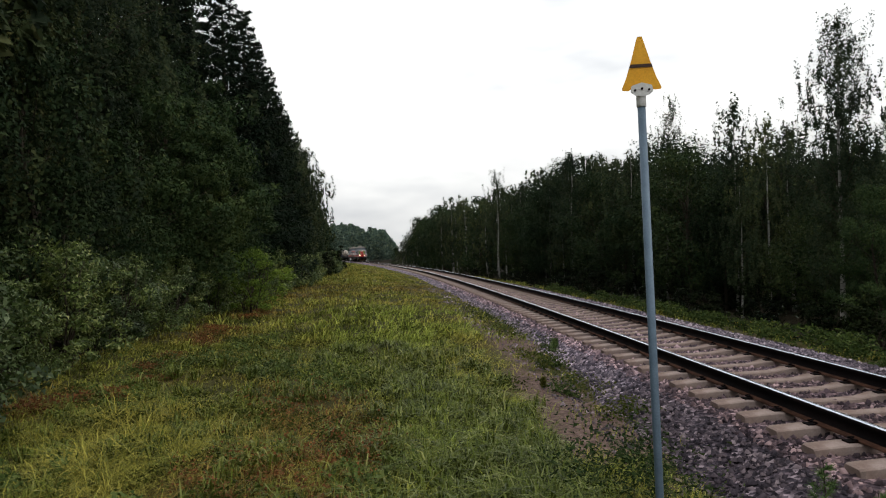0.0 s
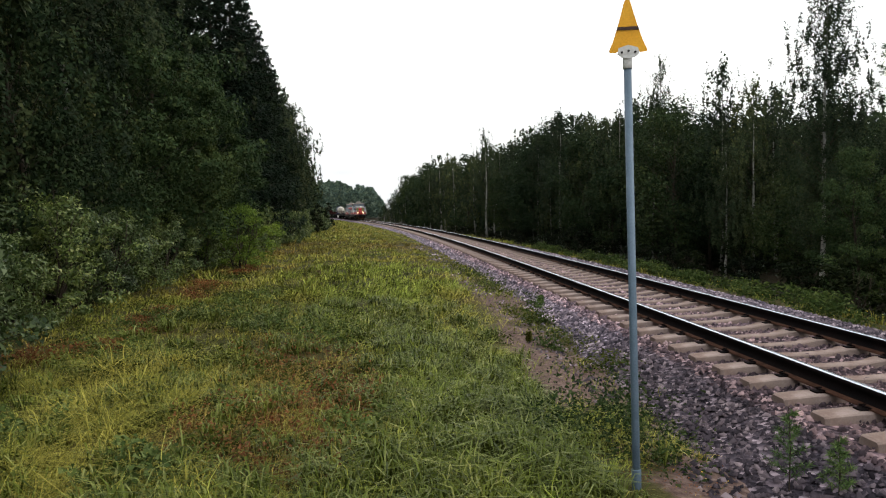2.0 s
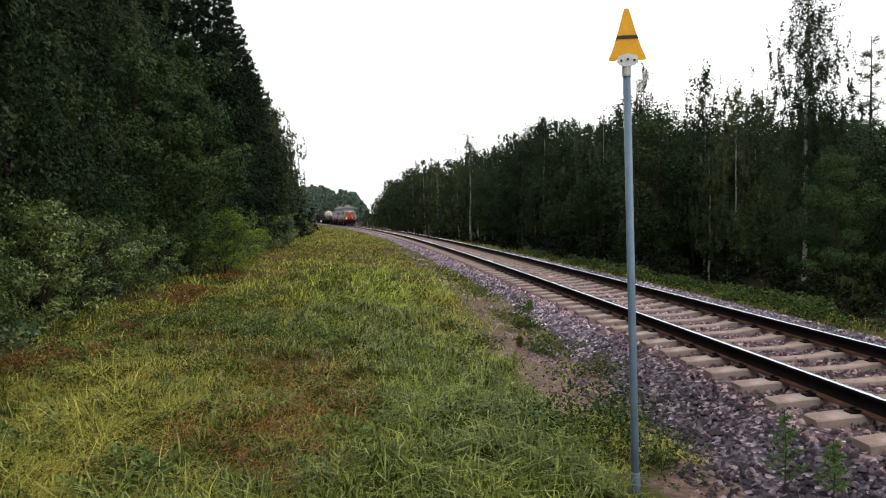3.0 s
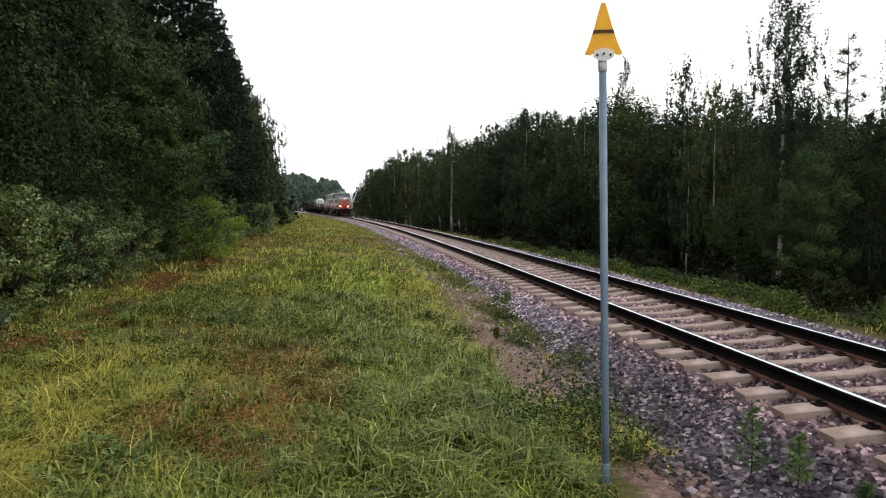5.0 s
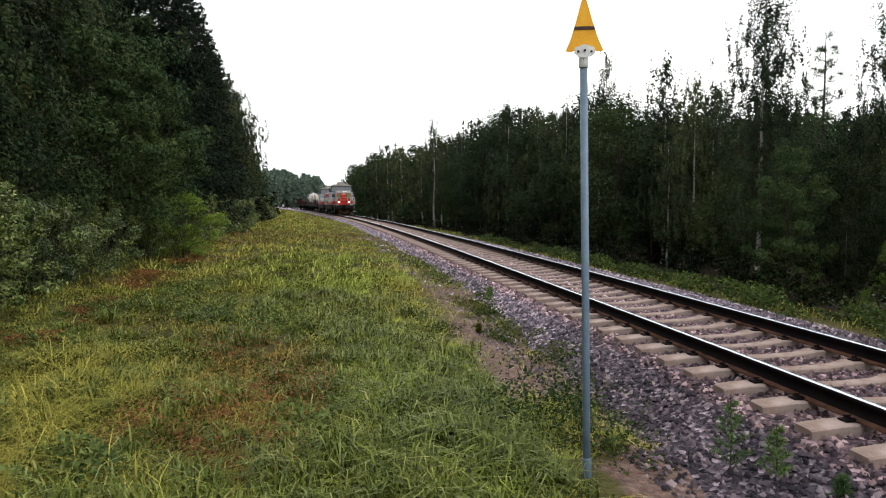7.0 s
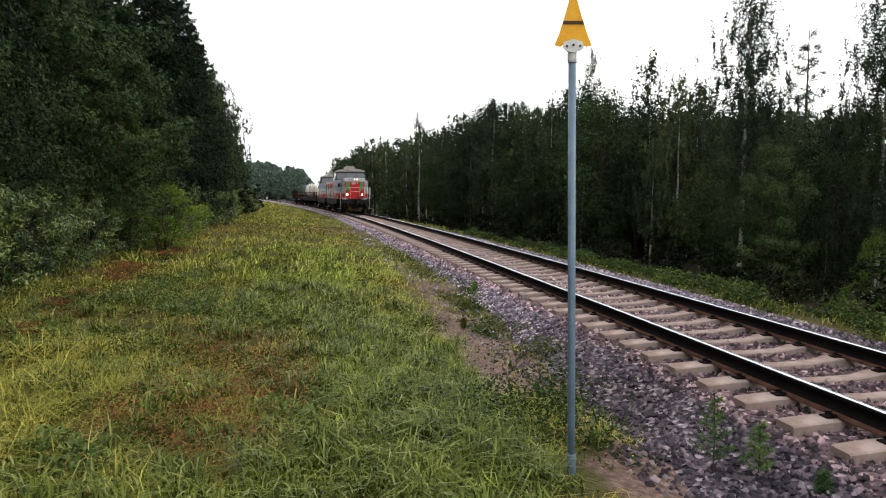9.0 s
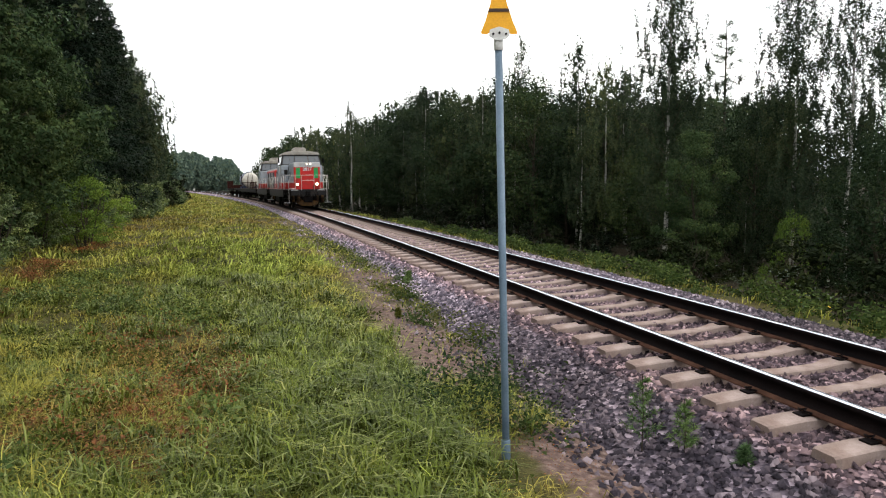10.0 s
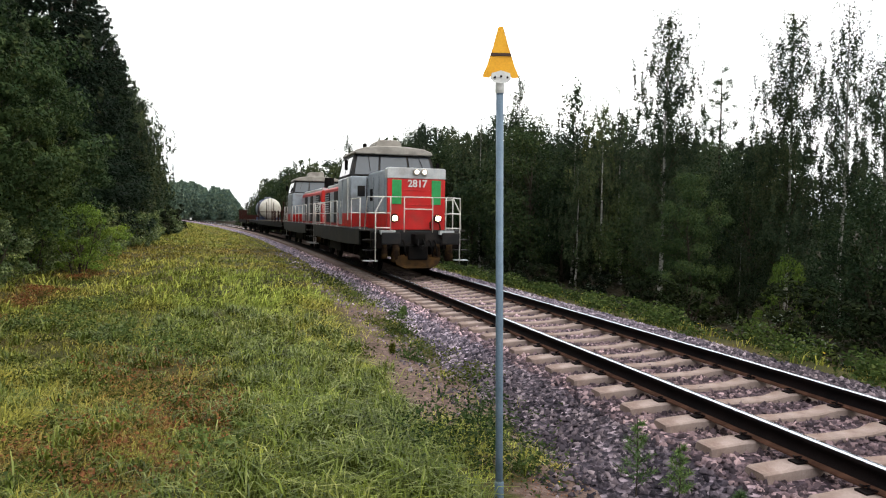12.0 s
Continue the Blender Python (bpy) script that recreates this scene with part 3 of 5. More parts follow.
def wobble_trunk(rng, h, r, bend=0.25, n=9):
    pts, x, y = [], 0.0, 0.0
    for k in range(n):
        z = h * k / (n - 1)
        pts.append((x, y, z - (0.25 if k == 0 else 0)))
        x += rng.normal(0, bend * h / n * 0.12)
        y += rng.normal(0, bend * h / n * 0.12)
    return pts, [r * (1.25 if k == 0 else 1) * (1 - 0.93 * k / (n - 1)) + 0.006 for k in range(n)]


def at_height(pts, f):
    k = min(int(f * (len(pts) - 1)), len(pts) - 2)
    g = f * (len(pts) - 1) - k
    return np.array(pts[k]) * (1 - g) + np.array(pts[k + 1]) * g


def make_birch(seed, h, leaves, size, label, low=0.22, spread=0.15, material=None, limbs=46, twigs=9):
    """White trunk, rising limbs and hanging twigs set with small leaves."""
    rng = np.random.default_rng(seed)
    tree = tagged(new("birch_tree"), label, "tree")
    pts, rad = wobble_trunk(rng, h, 0.0085 * h)
    part("trunk", tube(pts, rad, 8), M_BIRCHBARK, tree, "white birch trunk with dark marks", True)
    bm, P, A, F = bmesh.new(), [], [], []
    plan = []
    for k in range(limbs):
        f = low + (0.985 - low) * ((k + rng.random()) / limbs) ** 1.05
        shape = (1.0 - f) ** 0.75 * min(1.0, 0.45 + 2.2 * (f - low))
        plan.append((f, k * 2.4 + rng.normal(0, 0.4), h * spread * (0.16 + 1.25 * shape) * rng.uniform(0.6, 1.25)))
    share = sum(r ** 1.2 for _, _, r in plan)
    for f, az, reach in plan:
        per = max(14, int(leaves * reach ** 1.2 / share))
        base = at_height(pts, f)
        out = np.array([math.cos(az), math.sin(az), 0.0])
        tip = base + out * reach + np.array([0, 0, reach * rng.uniform(0.4, 1.1)])
        mid = (base + tip) / 2 + np.array([0, 0, reach * 0.15])
        tube([base, mid, tip], [0.006 + 0.002 * h * (1 - f), 0.012, 0.005], 3, bm)
        # hanging twigs
        each = per // twigs + 1
        s = np.repeat(rng.uniform(0.25, 1.05, twigs), each)[:per]
        hang = np.repeat(rng.uniform(0.25, 1.0, twigs), each)[:per] * h * 0.095
        off = np.repeat(rng.normal(0, reach * 0.2, (twigs, 3)), each, axis=0)[:per]
        g = rng.random(per)
        p = base + (tip - base) * s[:, None] + off + rng.normal(0, 0.045, (per, 3))
        p[:, 2] -= g * hang
        F.append(unit(p - base) * 0.6 + out * 0.6 + np.array([0, 0, 0.75]))
        P.append(p)
        A.append(np.stack([rng.normal(0, 0.5, per), rng.normal(0, 0.5, per), np.full(per, -0.9)], 1))
    part("branchwork", bm, M_WOOD, tree)
    crown("crown", rng, np.concatenate(P), np.concatenate(A), size, size * 0.72, material or M_BIRCH, tree, np.concatenate(F))
    return tree


def make_broadleaf(seed, h, leaves, size, label, material, wide=0.32, name="broadleaf_tree", stems=1, low=0.10, clumps=40, puff=1.0):
    """Forked limbs that carry uneven clumps of leaves, with gaps between."""
    rng = np.random.default_rng(seed)
    tree = tagged(new(name), label, "tree" if name != "bush" else "bush")
    bm, P, A, F = bmesh.new(), [], [], []
    per = leaves // clumps
    trunks = []
    for s in range(stems):
        az = s * 2.4 + rng.random()
        lean = 0 if stems == 1 else h * wide * rng.uniform(0.2, 0.7)
        b0 = (0.06 * h * math.cos(az), 0.06 * h * math.sin(az)) if stems > 1 else (0, 0)
        top = h * rng.uniform(0.75, 0.95)
        pts = [(b0[0], b0[1], -0.2)] + [(b0[0] + lean * math.cos(az) * g + rng.normal(0, 0.02 * h), b0[1] + lean * math.sin(az) * g + rng.normal(0, 0.02 * h), top * g) for g in (0.25, 0.5, 0.75, 1.0)]
        trunks.append(pts)
        r = 0.012 * h if stems == 1 else 0.006 * h + 0.006
        tube(pts, [r * 1.2, r, r * 0.8, r * 0.5, 0.006], 6, bm)
    limb = bmesh.new()
    for k in range(clumps):
        pts = trunks[k % stems]
        f = (k + rng.random()) / clumps
        z = low + (0.98 - low) * f
        base = at_height(pts, min(0.97, max(0.05, z - 0.12)))
        az = k * 2.4 + rng.normal(0, 0.5)
        wid = h * wide * (math.sin(math.pi * min(1.0, 0.16 + 0.84 * (z - low + 0.1 * low) / (1 - 0.9 * low)) ** 1.1) ** 0.7 + 0.06)
        out = wid * rng.uniform(0.45, 1.1)
        tip = np.array([base[0] + math.cos(az) * out, base[1] + math.sin(az) * out, z * h + rng.normal(0, 0.03 * h)])
        tip[2] = max(tip[2], 0.12 * h)
        bend = (base + tip) / 2 + rng.normal(0, 0.02 * h, 3)
        if leaves > 8000:
            tube([base, bend, tip], [0.002 * h + 0.006, 0.010, 0.004], 4, limb)
        else:
            tube([base, tip], [0.002 * h + 0.004, 0.004], 3, limb)
        rad = h * rng.uniform(0.05, 0.115) * puff
        p = tip + unit(rng.normal(size=(per, 3))) * (rad * rng.uniform(0.25, 1.25, per) ** 0.6)[:, None] * np.array([1.15, 1.15, 0.8])
        p = np.where(rng.random((per, 1)) < 0.16, base + (p - base) * rng.uniform(0.3, 1.0, (per, 1)), p)
        p[:, 2] = np.maximum(p[:, 2], 0.03)
        F.append(unit(p - tip) * 0.9 + np.array([math.cos(az) * 0.6, math.sin(az) * 0.6, 0.6]))
        P.append(p)
        A.append(rng.normal(size=(per, 3)) + np.array([math.cos(az) * 0.7, math.sin(az) * 0.7, -0.1]))
    part("trunk" if stems == 1 else "stem", bm, M_WOOD, tree, "", True)
    part("branchwork", limb, M_WOOD, tree)
    crown("crown", rng, np.concatenate(P), np.concatenate(A), size, size * 0.62, material, tree, np.concatenate(F))
    return tree


def make_spruce(seed, h, needles, label, low=0.08, wide=0.19, spray=(0.32, 0.12), branches=130):
    """Tiers of drooping branches, each hung with dark needle sprays."""
    rng = np.random.default_rng(seed)
    tree = tagged(new("spruce_tree"), label, "tree")
    part("trunk", tube([(0, 0, -0.3), (0, 0, h * 0.5), (0, 0, h)], [0.014 * h, 0.009 * h, 0.01], 8), M_WOOD, tree, "", True)
    bm, P, A, F = bmesh.new(), [], [], []
    plan = []
    for k in range(branches):
        f = low + (0.99 - low) * (k / branches) ** 0.85
        plan.append((f, k * 2.39996 + rng.normal(0, 0.2), h * wide * (1.03 - f) ** 0.8 * rng.uniform(0.7, 1.15) + 0.12))
    share = sum(r ** 1.2 for _, _, r in plan)
    for f, az, reach in plan:
        per = max(8, int(needles * reach ** 1.2 / share))
        d = np.array([math.cos(az), math.sin(az), 0])
        s = np.array([-d[1], d[0], 0])
        base = np.array([0, 0, f * h])
        drop = reach * (0.45 - 0.75 * f)
        tip = base + d * reach + np.array([0, 0, -drop])
        mid = base + d * reach * 0.55 + np.array([0, 0, -drop * 0.9 - 0.03 * reach])
        tube([base, mid, tip], [0.004 * h * (1.1 - f) + 0.008, 0.012, 0.005], 3, bm)
        g = rng.uniform(0.12, 1.03, per) ** 0.8
        p = np.where(g[:, None] < 0.55, base + (mid - base) * (g[:, None] / 0.55), mid + (tip - mid) * ((g[:, None] - 0.55) / 0.45))
        side = rng.normal(0, 0.30, per) * reach * (1.1 - g) * 0.9
        p = p + s * side[:, None] + np.array([0, 0, -1]) * (rng.random(per) * 0.16 * (0.4 + reach))[:, None]
        P.append(p)
        F.append(np.array([0, 0, 1.0]) + d * 0.55 + rng.normal(0, 0.2, (per, 3)))
        A.append(d * 0.7 + s * (np.sign(side) * rng.uniform(0.2, 1.0, per))[:, None] + np.array([0, 0, -0.55]) + rng.normal(0, 0.25, (per, 3)))
    part("branchwork", bm, M_WOOD, tree)
    crown("crown", rng, np.concatenate(P), np.concatenate(A), spray[0], spray[1], M_NEEDLE, tree, np.concatenate(F))
    return tree


def make_pine(seed, h, needles, label, low=0.42):
    """A slim pine with open whorls of rising branches and needle tufts."""
    rng = np.random.default_rng(seed)
    tree = tagged(new("pine_tree"), label, "tree")
    pts, rad = wobble_trunk(rng, h, 0.011 * h, 0.1)
    part("trunk", tube(pts, rad, 8), M_WOOD, tree, "grey-brown bare lower trunk", True)
    bm, P, A = bmesh.new(), [], []
    whorls = 13
    per = needles // (whorls * 5)
    for k in range(whorls * 5):
        f = low + (0.98 - low) * min(1.0, max(0.0, (k // 5 + rng.normal(0, 0.35)) / whorls))
        base = at_height(pts, f)
        az = k * 1.2566 + (k // 5) * 0.6 + rng.normal(0, 0.15)
        reach = h * 0.19 * (1.04 - f) ** 0.8 * rng.uniform(0.35, 1.25)
        tip = base + np.array([math.cos(az) * reach, math.sin(az) * reach, reach * rng.uniform(0.1, 0.5)])
        tube([base, (base + tip) / 2 - np.array([0, 0, 0.05 * reach]), tip], [0.02, 0.013, 0.006], 4, bm)
        tufts = 6
        c = base + (tip - base) * rng.uniform(0.35, 1.05, (tufts, 1)) + rng.normal(0, reach * 0.13, (tufts, 3))
        i = rng.integers(0, tufts, per)
        dirs = unit(rng.normal(size=(per, 3)) + np.array([math.cos(az) * 0.5, math.sin(az) * 0.5, 0.5]))
        P.append(c[i] + dirs * rng.uniform(0.03, 0.2, (per, 1)))
        A.append(dirs)
    tagged(part("branchwork", bm, M_WOOD, tree), kind="stuff")
    crown("crown", rng, np.concatenate(P), np.concatenate(A), 0.15, 0.022, M_PINE, tree)
    return tree


def plant(proto, x, y, scale=1.0, turn=0.0, sink=0.05, thin=1.0, group="", label=""):
    ob = copy_thing(proto, Matrix.Identity(4))
    ob.matrix_basis = pose(x, y, on_ground(x, y) - sink, 0, 0, turn) @ Matrix.Diagonal((scale * thin, scale * thin, scale, 1))
    if group:
        ob["group"] = group
    if label:
        ob["label"] = label
    return ob


def aside(d, y):
    """x at d metres beside the track."""
    return float(line_x(y)) + d


EDGE_LABEL = "dense dark green broadleaf tree at the wood's edge"
COLUMN_BIRCH = [make_birch(11, 10.0, 34000, 0.074, "tall birch with a dense hanging crown", 0.17, 0.18, None, 64, 12)]
OPEN_BIRCH = [make_birch(12, 10.0, 13000, 0.074, "slender open birch with a white trunk", 0.32, 0.17, None, 34, 9)]
BIRCHES = [make_birch(13 + k, 10.0, 9500, 0.135, "slender birch with hanging twigs at the wood's edge", low, sp, None, 50, 10) for k, low, sp in ((0, 0.14, 0.215), (1, 0.2, 0.185))]
BROADS = [make_broadleaf(31 + k, 8.0, 12000, 0.135, EDGE_LABEL, M_LEAF, w, "broadleaf_tree", 1, 0.16, 50, 1.1) for k, w in ((0, 0.33), (1, 0.28))]
GREENS = [make_broadleaf(38 + k, 8.0, 22000, 0.125, "leafy green alder standing out from the wood", M_ALDER, w, "broadleaf_tree", 1, 0.08, 62, 0.66) for k, w in ((0, 0.36), (1, 0.31))]
SPRUCES = [make_spruce(51 + k, 15.0, 26000, "tall dark spruce with drooping branches", 0.13, w, (0.24, 0.075), 170) for k, w in ((0, 0.225), (1, 0.19))]
PINES = [make_pine(71, 11.0, 7500, "slim open pine rising above its neighbours", 0.30)]
FAR_BIRCH = [make_birch(91 + k, 10.0, 3800, 0.24, "birch in the distant wood", 0.04, 0.23, None, 30, 6) for k in (0, 1)]
FAR_BROAD = [make_broadleaf(95, 8.0, 3600, 0.25, "leafy tree in the distant wood", M_LEAF, 0.29, "broadleaf_tree", 1, 0.06, 34, 1.2)]
BACK = [make_broadleaf(99, 8.0, 1800, 0.36, "dark leafy tree inside the wood", M_LEAF, 0.34, "broadleaf_tree", 1, 0.22, 30, 1.3)]
FAR_SPRUCE = [make_spruce(97, 13.0, 3600, "spruce in the distant wood", 0.04, 0.17, (0.36, 0.12), 80)]
BUSHES = [make_broadleaf(111 + k, 2.0, 6800, 0.065, "grey-green willow bush beside the grass", M_WILLOW, w, "bush", 6) for k, w in ((0, 0.55), (1, 0.48))]
FAR_BUSHES = [make_broadleaf(115, 2.0, 2400, 0.11, "grey-green willow bush further along the grass", M_WILLOW, 0.52, "bush", 5)]
FRESH = [make_broadleaf(121, 2.0, 7000, 0.055, "bright green leafy bush beside the grass", M_FRESH, 0.5, "bush", 6)]
UNDER = [make_broadleaf(131 + k, 2.0, 1900, 0.125, "undergrowth bush below the trees, shade darkened into its green leaves", M_UNDER, 0.5, "bush", 5) for k in (0, 1)]
PROTOS = COLUMN_BIRCH + OPEN_BIRCH + BIRCHES + BROADS + GREENS + BACK + SPRUCES + PINES + FAR_BIRCH + FAR_BROAD + FAR_SPRUCE + BUSHES + FAR_BUSHES + FRESH + UNDER
TALL = {p.name: max((p.matrix_world @ Vector(c)).z for o in p.children for c in o.bound_box) for p in PROTOS}
RIGHT, LEFT, UNDERWOOD, BESIDE = "trees right of the track", "trees left of the track", "undergrowth right of the track", "bushes beside the grass"


def canopy(y):
    """The usual height of the wood right of the track."""
    return float(np.interp(y, [8, 16, 22, 26, 33, 41, 50, 80, 110, 145, 166, 182], [3.4, 4.0, 5.0, 7.0, 8.3, 8.9, 9.7, 11.2, 12.2, 11.4, 8.8, 5.2]))


def plant_woods():
    rnd = random.Random(17)

    def put(protos, d, y, h, group, thin=1.0, label=""):
        p = rnd.choice(protos)
        plant(p, aside(d, y), y, h / TALL[p.name], rnd.uniform(0, 360), 0.05, thin, group, label)

    def stand(protos, x, y, h, thin=1.0, label="", group=RIGHT):
        put(protos, x - float(line_x(y)), y, h, group, thin, label)

    # trees that stand out by themselves, right of the track: x, y, height
    stand(COLUMN_BIRCH, 12.65, 19.9, 9.7, 0.9, "tall birch with a dense crown above its neighbours")
    stand(COLUMN_BIRCH, 14.2, 16.1, 8.9, 0.88, "tall birch with a dense crown above its neighbours")
    stand(OPEN_BIRCH, 15.2, 15.3, 9.1, 0.8, "tall thin birch with an open crown")
    stand(OPEN_BIRCH, 14.3, 13.2, 7.6, 1.0, "tall thin birch with an open crown")
    stand(OPEN_BIRCH, 15.0, 11.6, 7.4, 1.1, "tall thin birch with an open crown")
    stand(PINES, 17.4, 23.5, 9.1, 1.0)
    stand(GREENS, 11.9, 17.2, 4.3, 0.8, "young leafy green tree before the wood")
    stand(BIRCHES, 14.2, 29.7, 9.5, 0.8)
    stand(BIRCHES, 14.3, 27.2, 8.2, 0.85)
    stand(BROADS, 13.1, 31.8, 8.2, 1.0)
    stand(BROADS, 14.6, 18.3, 5.6, 0.8)
    stand(OPEN_BIRCH, 15.7, 40.4, 12.0, 0.8, "tall thin birch with an open crown")
    stand(BIRCHES, 16.2, 28.7, 8.1)
    stand(BROADS, 12.9, 12.1, 4.1)
    for x, y, h in ((13.2, 40.1, 8.7), (12.9, 45.4, 9.4), (12.1, 50.8, 10.3), (12.9, 54.3, 10.6), (11.8, 57.4, 9.2), (11.2, 65.2, 9.6), (13.1, 42.1, 8.6)):
        stand(BIRCHES, x, y, h, 0.95)
    stand(OPEN_BIRCH, 9.15, 70.0, 11.3, 1.1, "tall birch with a white bare lower trunk")
    stand(OPEN_BIRCH, 10.3, 73.0, 8.0, 0.9)
    # the wood right of the track: an uneven edge, then taller rows, then the dark inside
    y = 8.0
    while y < 78:
        put(BROADS + BIRCHES, rnd.uniform(8.4, 10.0), y, rnd.uniform(0.6, 0.9) * canopy(y), RIGHT, 1.0)
        y += rnd.uniform(2.6, 3.8)
    y = 19.5
    while y < 80:
        put((BIRCHES if y < 45 else FAR_BIRCH) + BROADS * 2, rnd.uniform(10.8, 12.8), y, rnd.uniform(0.94, 1.12) * canopy(y), RIGHT, 1.08)
        y += rnd.uniform(2.8, 4.0)
    y = 10.0
    while y < 85:
        put(FAR_BIRCH + FAR_BROAD, rnd.uniform(13.5, 17.5), y, (0.75 if y < 24 else 1.0) * rnd.uniform(0.8, 1.02) * canopy(y), RIGHT)
        y += rnd.uniform(2.6, 3.8)
    y = 6.0
    while y < 90:
        deep = rnd.uniform(0.6, 0.8) if y < 34 else rnd.uniform(0.75, 0.95)
        put(BACK, rnd.uniform(18, 22), y, deep * canopy(y), RIGHT)
        put(BACK, rnd.uniform(24, 29), y, deep * canopy(y), RIGHT)
        y += rnd.uniform(2.4, 3.4)
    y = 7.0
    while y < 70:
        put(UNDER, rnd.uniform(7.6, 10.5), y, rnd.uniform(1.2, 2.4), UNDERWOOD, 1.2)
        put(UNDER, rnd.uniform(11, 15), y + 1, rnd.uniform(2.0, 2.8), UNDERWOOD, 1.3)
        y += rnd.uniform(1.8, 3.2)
    y = 78.0
    while y < 184:
        put(FAR_BIRCH + FAR_BROAD, rnd.uniform(8.0, 9.5), y, rnd.uniform(0.72, 0.98) * canopy(y), RIGHT, 1.0)
        put(FAR_BIRCH + FAR_BROAD, rnd.uniform(10.5, 14), y + 1, rnd.uniform(0.88, 1.06) * canopy(y), RIGHT, 1.05)
        y += rnd.uniform(2.8, 4.0)
    # the wood left of the track
    for x, y, h in ((-7.6, 29.0, 7.2), (-8.2, 25.6, 9.0), (-8.0, 22.6, 7.6), (-7.3, 27.0, 5.4), (-9.2, 20.4, 8.4)):
        stand(GREENS, x, y, h, 1.0, "", LEFT)
    y = 4.0
    while y < 21:
        put(BROADS, rnd.uniform(-13.4, -12.2), y, rnd.uniform(5.0, 7.5), LEFT, 0.9)
        y += rnd.uniform(2.4, 3.2)
    for x, y, h in ((-8.6, 19.4, 15.0), (-8.9, 15.6, 15.0), (-9.6, 23.6, 15.5), (-9.0, 11.0, 14.0)):
        stand(COLUMN_BIRCH, x, y, h, 0.95, "tall birch with long hanging twigs above the alders", LEFT)
    y = 3.0
    while y < 46:
        put(FAR_BIRCH, rnd.uniform(-17, -14.8), y, rnd.uniform(13, 16), LEFT)
        y += rnd.uniform(2.8, 3.8)
    y = 6.0
    while y < 50:
        put(FAR_SPRUCE, rnd.uniform(-22, -18), y, rnd.uniform(17, 20), LEFT)
        y += rnd.uniform(2.8, 3.8)
    y = 3.0
    while y < 60:
        put(FAR_SPRUCE, rnd.uniform(-29, -25), y, rnd.uniform(18, 21), LEFT)
        y += rnd.uniform(3, 4)
    for d, y, h in ((-14.6, 31.0, 17.5), (-14.2, 34.5, 17.5), (-13.2, 38.0, 17.0), (-12.8, 42.0, 16.8), (-12.8, 46.5, 16.3), (-12.6, 51.0, 15.6), (-12.6, 55.5, 14.9)):
        put(SPRUCES, d, y, h, LEFT)
    y = 57.0
    while y < 80:
        put(BIRCHES, rnd.uniform(-13.0, -11.7), y, rnd.uniform(12.4, 13.8), LEFT)
        y += rnd.uniform(2.4, 3.2)
    y = 80.0
    while y < 250:
        put(FAR_BIRCH + FAR_SPRUCE + FAR_BROAD, rnd.uniform(-13.5, -12.0), y, rnd.uniform(8, 10.5), LEFT)
        put(BACK, rnd.uniform(-19, -15), y + 1, rnd.uniform(8, 10), LEFT)
        y += rnd.uniform(3.2, 4.4)
    plant(FRESH[0], 11.7, 13.3, 0.98, 0, 0.05, 0.62, UNDERWOOD, "bright yellow-green sapling below the dark trees")
    plant(FRESH[0], -5.5, 25.2, 1.15, 40, group=BESIDE)
    plant(FRESH[0], -5.9, 27.0, 1.15, 140, group=BESIDE)
    # woods go on behind
    for k in range(8):
        put(FAR_BIRCH + FAR_BROAD, rnd.uniform(8, 12), 5 - k * 3.2, rnd.uniform(6, 8), RIGHT)
        put(FAR_BIRCH + FAR_SPRUCE, rnd.uniform(-16, -12.5), 2 - k * 3.2, rnd.uniform(9, 13), LEFT)
    # bushes along the grass
    y = 6.0
    while y < 70:
        near = BUSHES if y < 32 else FAR_BUSHES
        plant(rnd.choice(near), aside(np.interp(y, [9, 17, 26, 32], [-10.7, -11.5, -11.3, -10.7]) + rnd.uniform(-0.4, 0.4), y), y, rnd.uniform(0.85, 1.2), rnd.uniform(0, 360), 0.05, 1.0, BESIDE)
        plant(rnd.choice(near + UNDER), aside(rnd.uniform(-13.2, -12.2), y + 0.6), y + 0.6, rnd.uniform(1.0, 1.5), rnd.uniform(0, 360), 0.05, 1.0, BESIDE)
        y += rnd.uniform(1.5, 2.1) * (1 + y / 90)
    y = 71.0
    while y < 190:
        plant(rnd.choice(UNDER + FAR_BUSHES), aside(rnd.uniform(-11, -9.8), y), y, rnd.uniform(1.1, 1.6), rnd.uniform(0, 360), 0.05, 1.2, BESIDE)
        y += rnd.uniform(3, 4.5)
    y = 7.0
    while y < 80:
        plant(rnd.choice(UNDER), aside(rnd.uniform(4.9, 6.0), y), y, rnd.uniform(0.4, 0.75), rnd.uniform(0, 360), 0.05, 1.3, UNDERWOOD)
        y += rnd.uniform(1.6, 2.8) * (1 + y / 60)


plant_woods()
for p in PROTOS:
    for o in (*p.children_recursive, p):
        bpy.data.objects.remove(o)


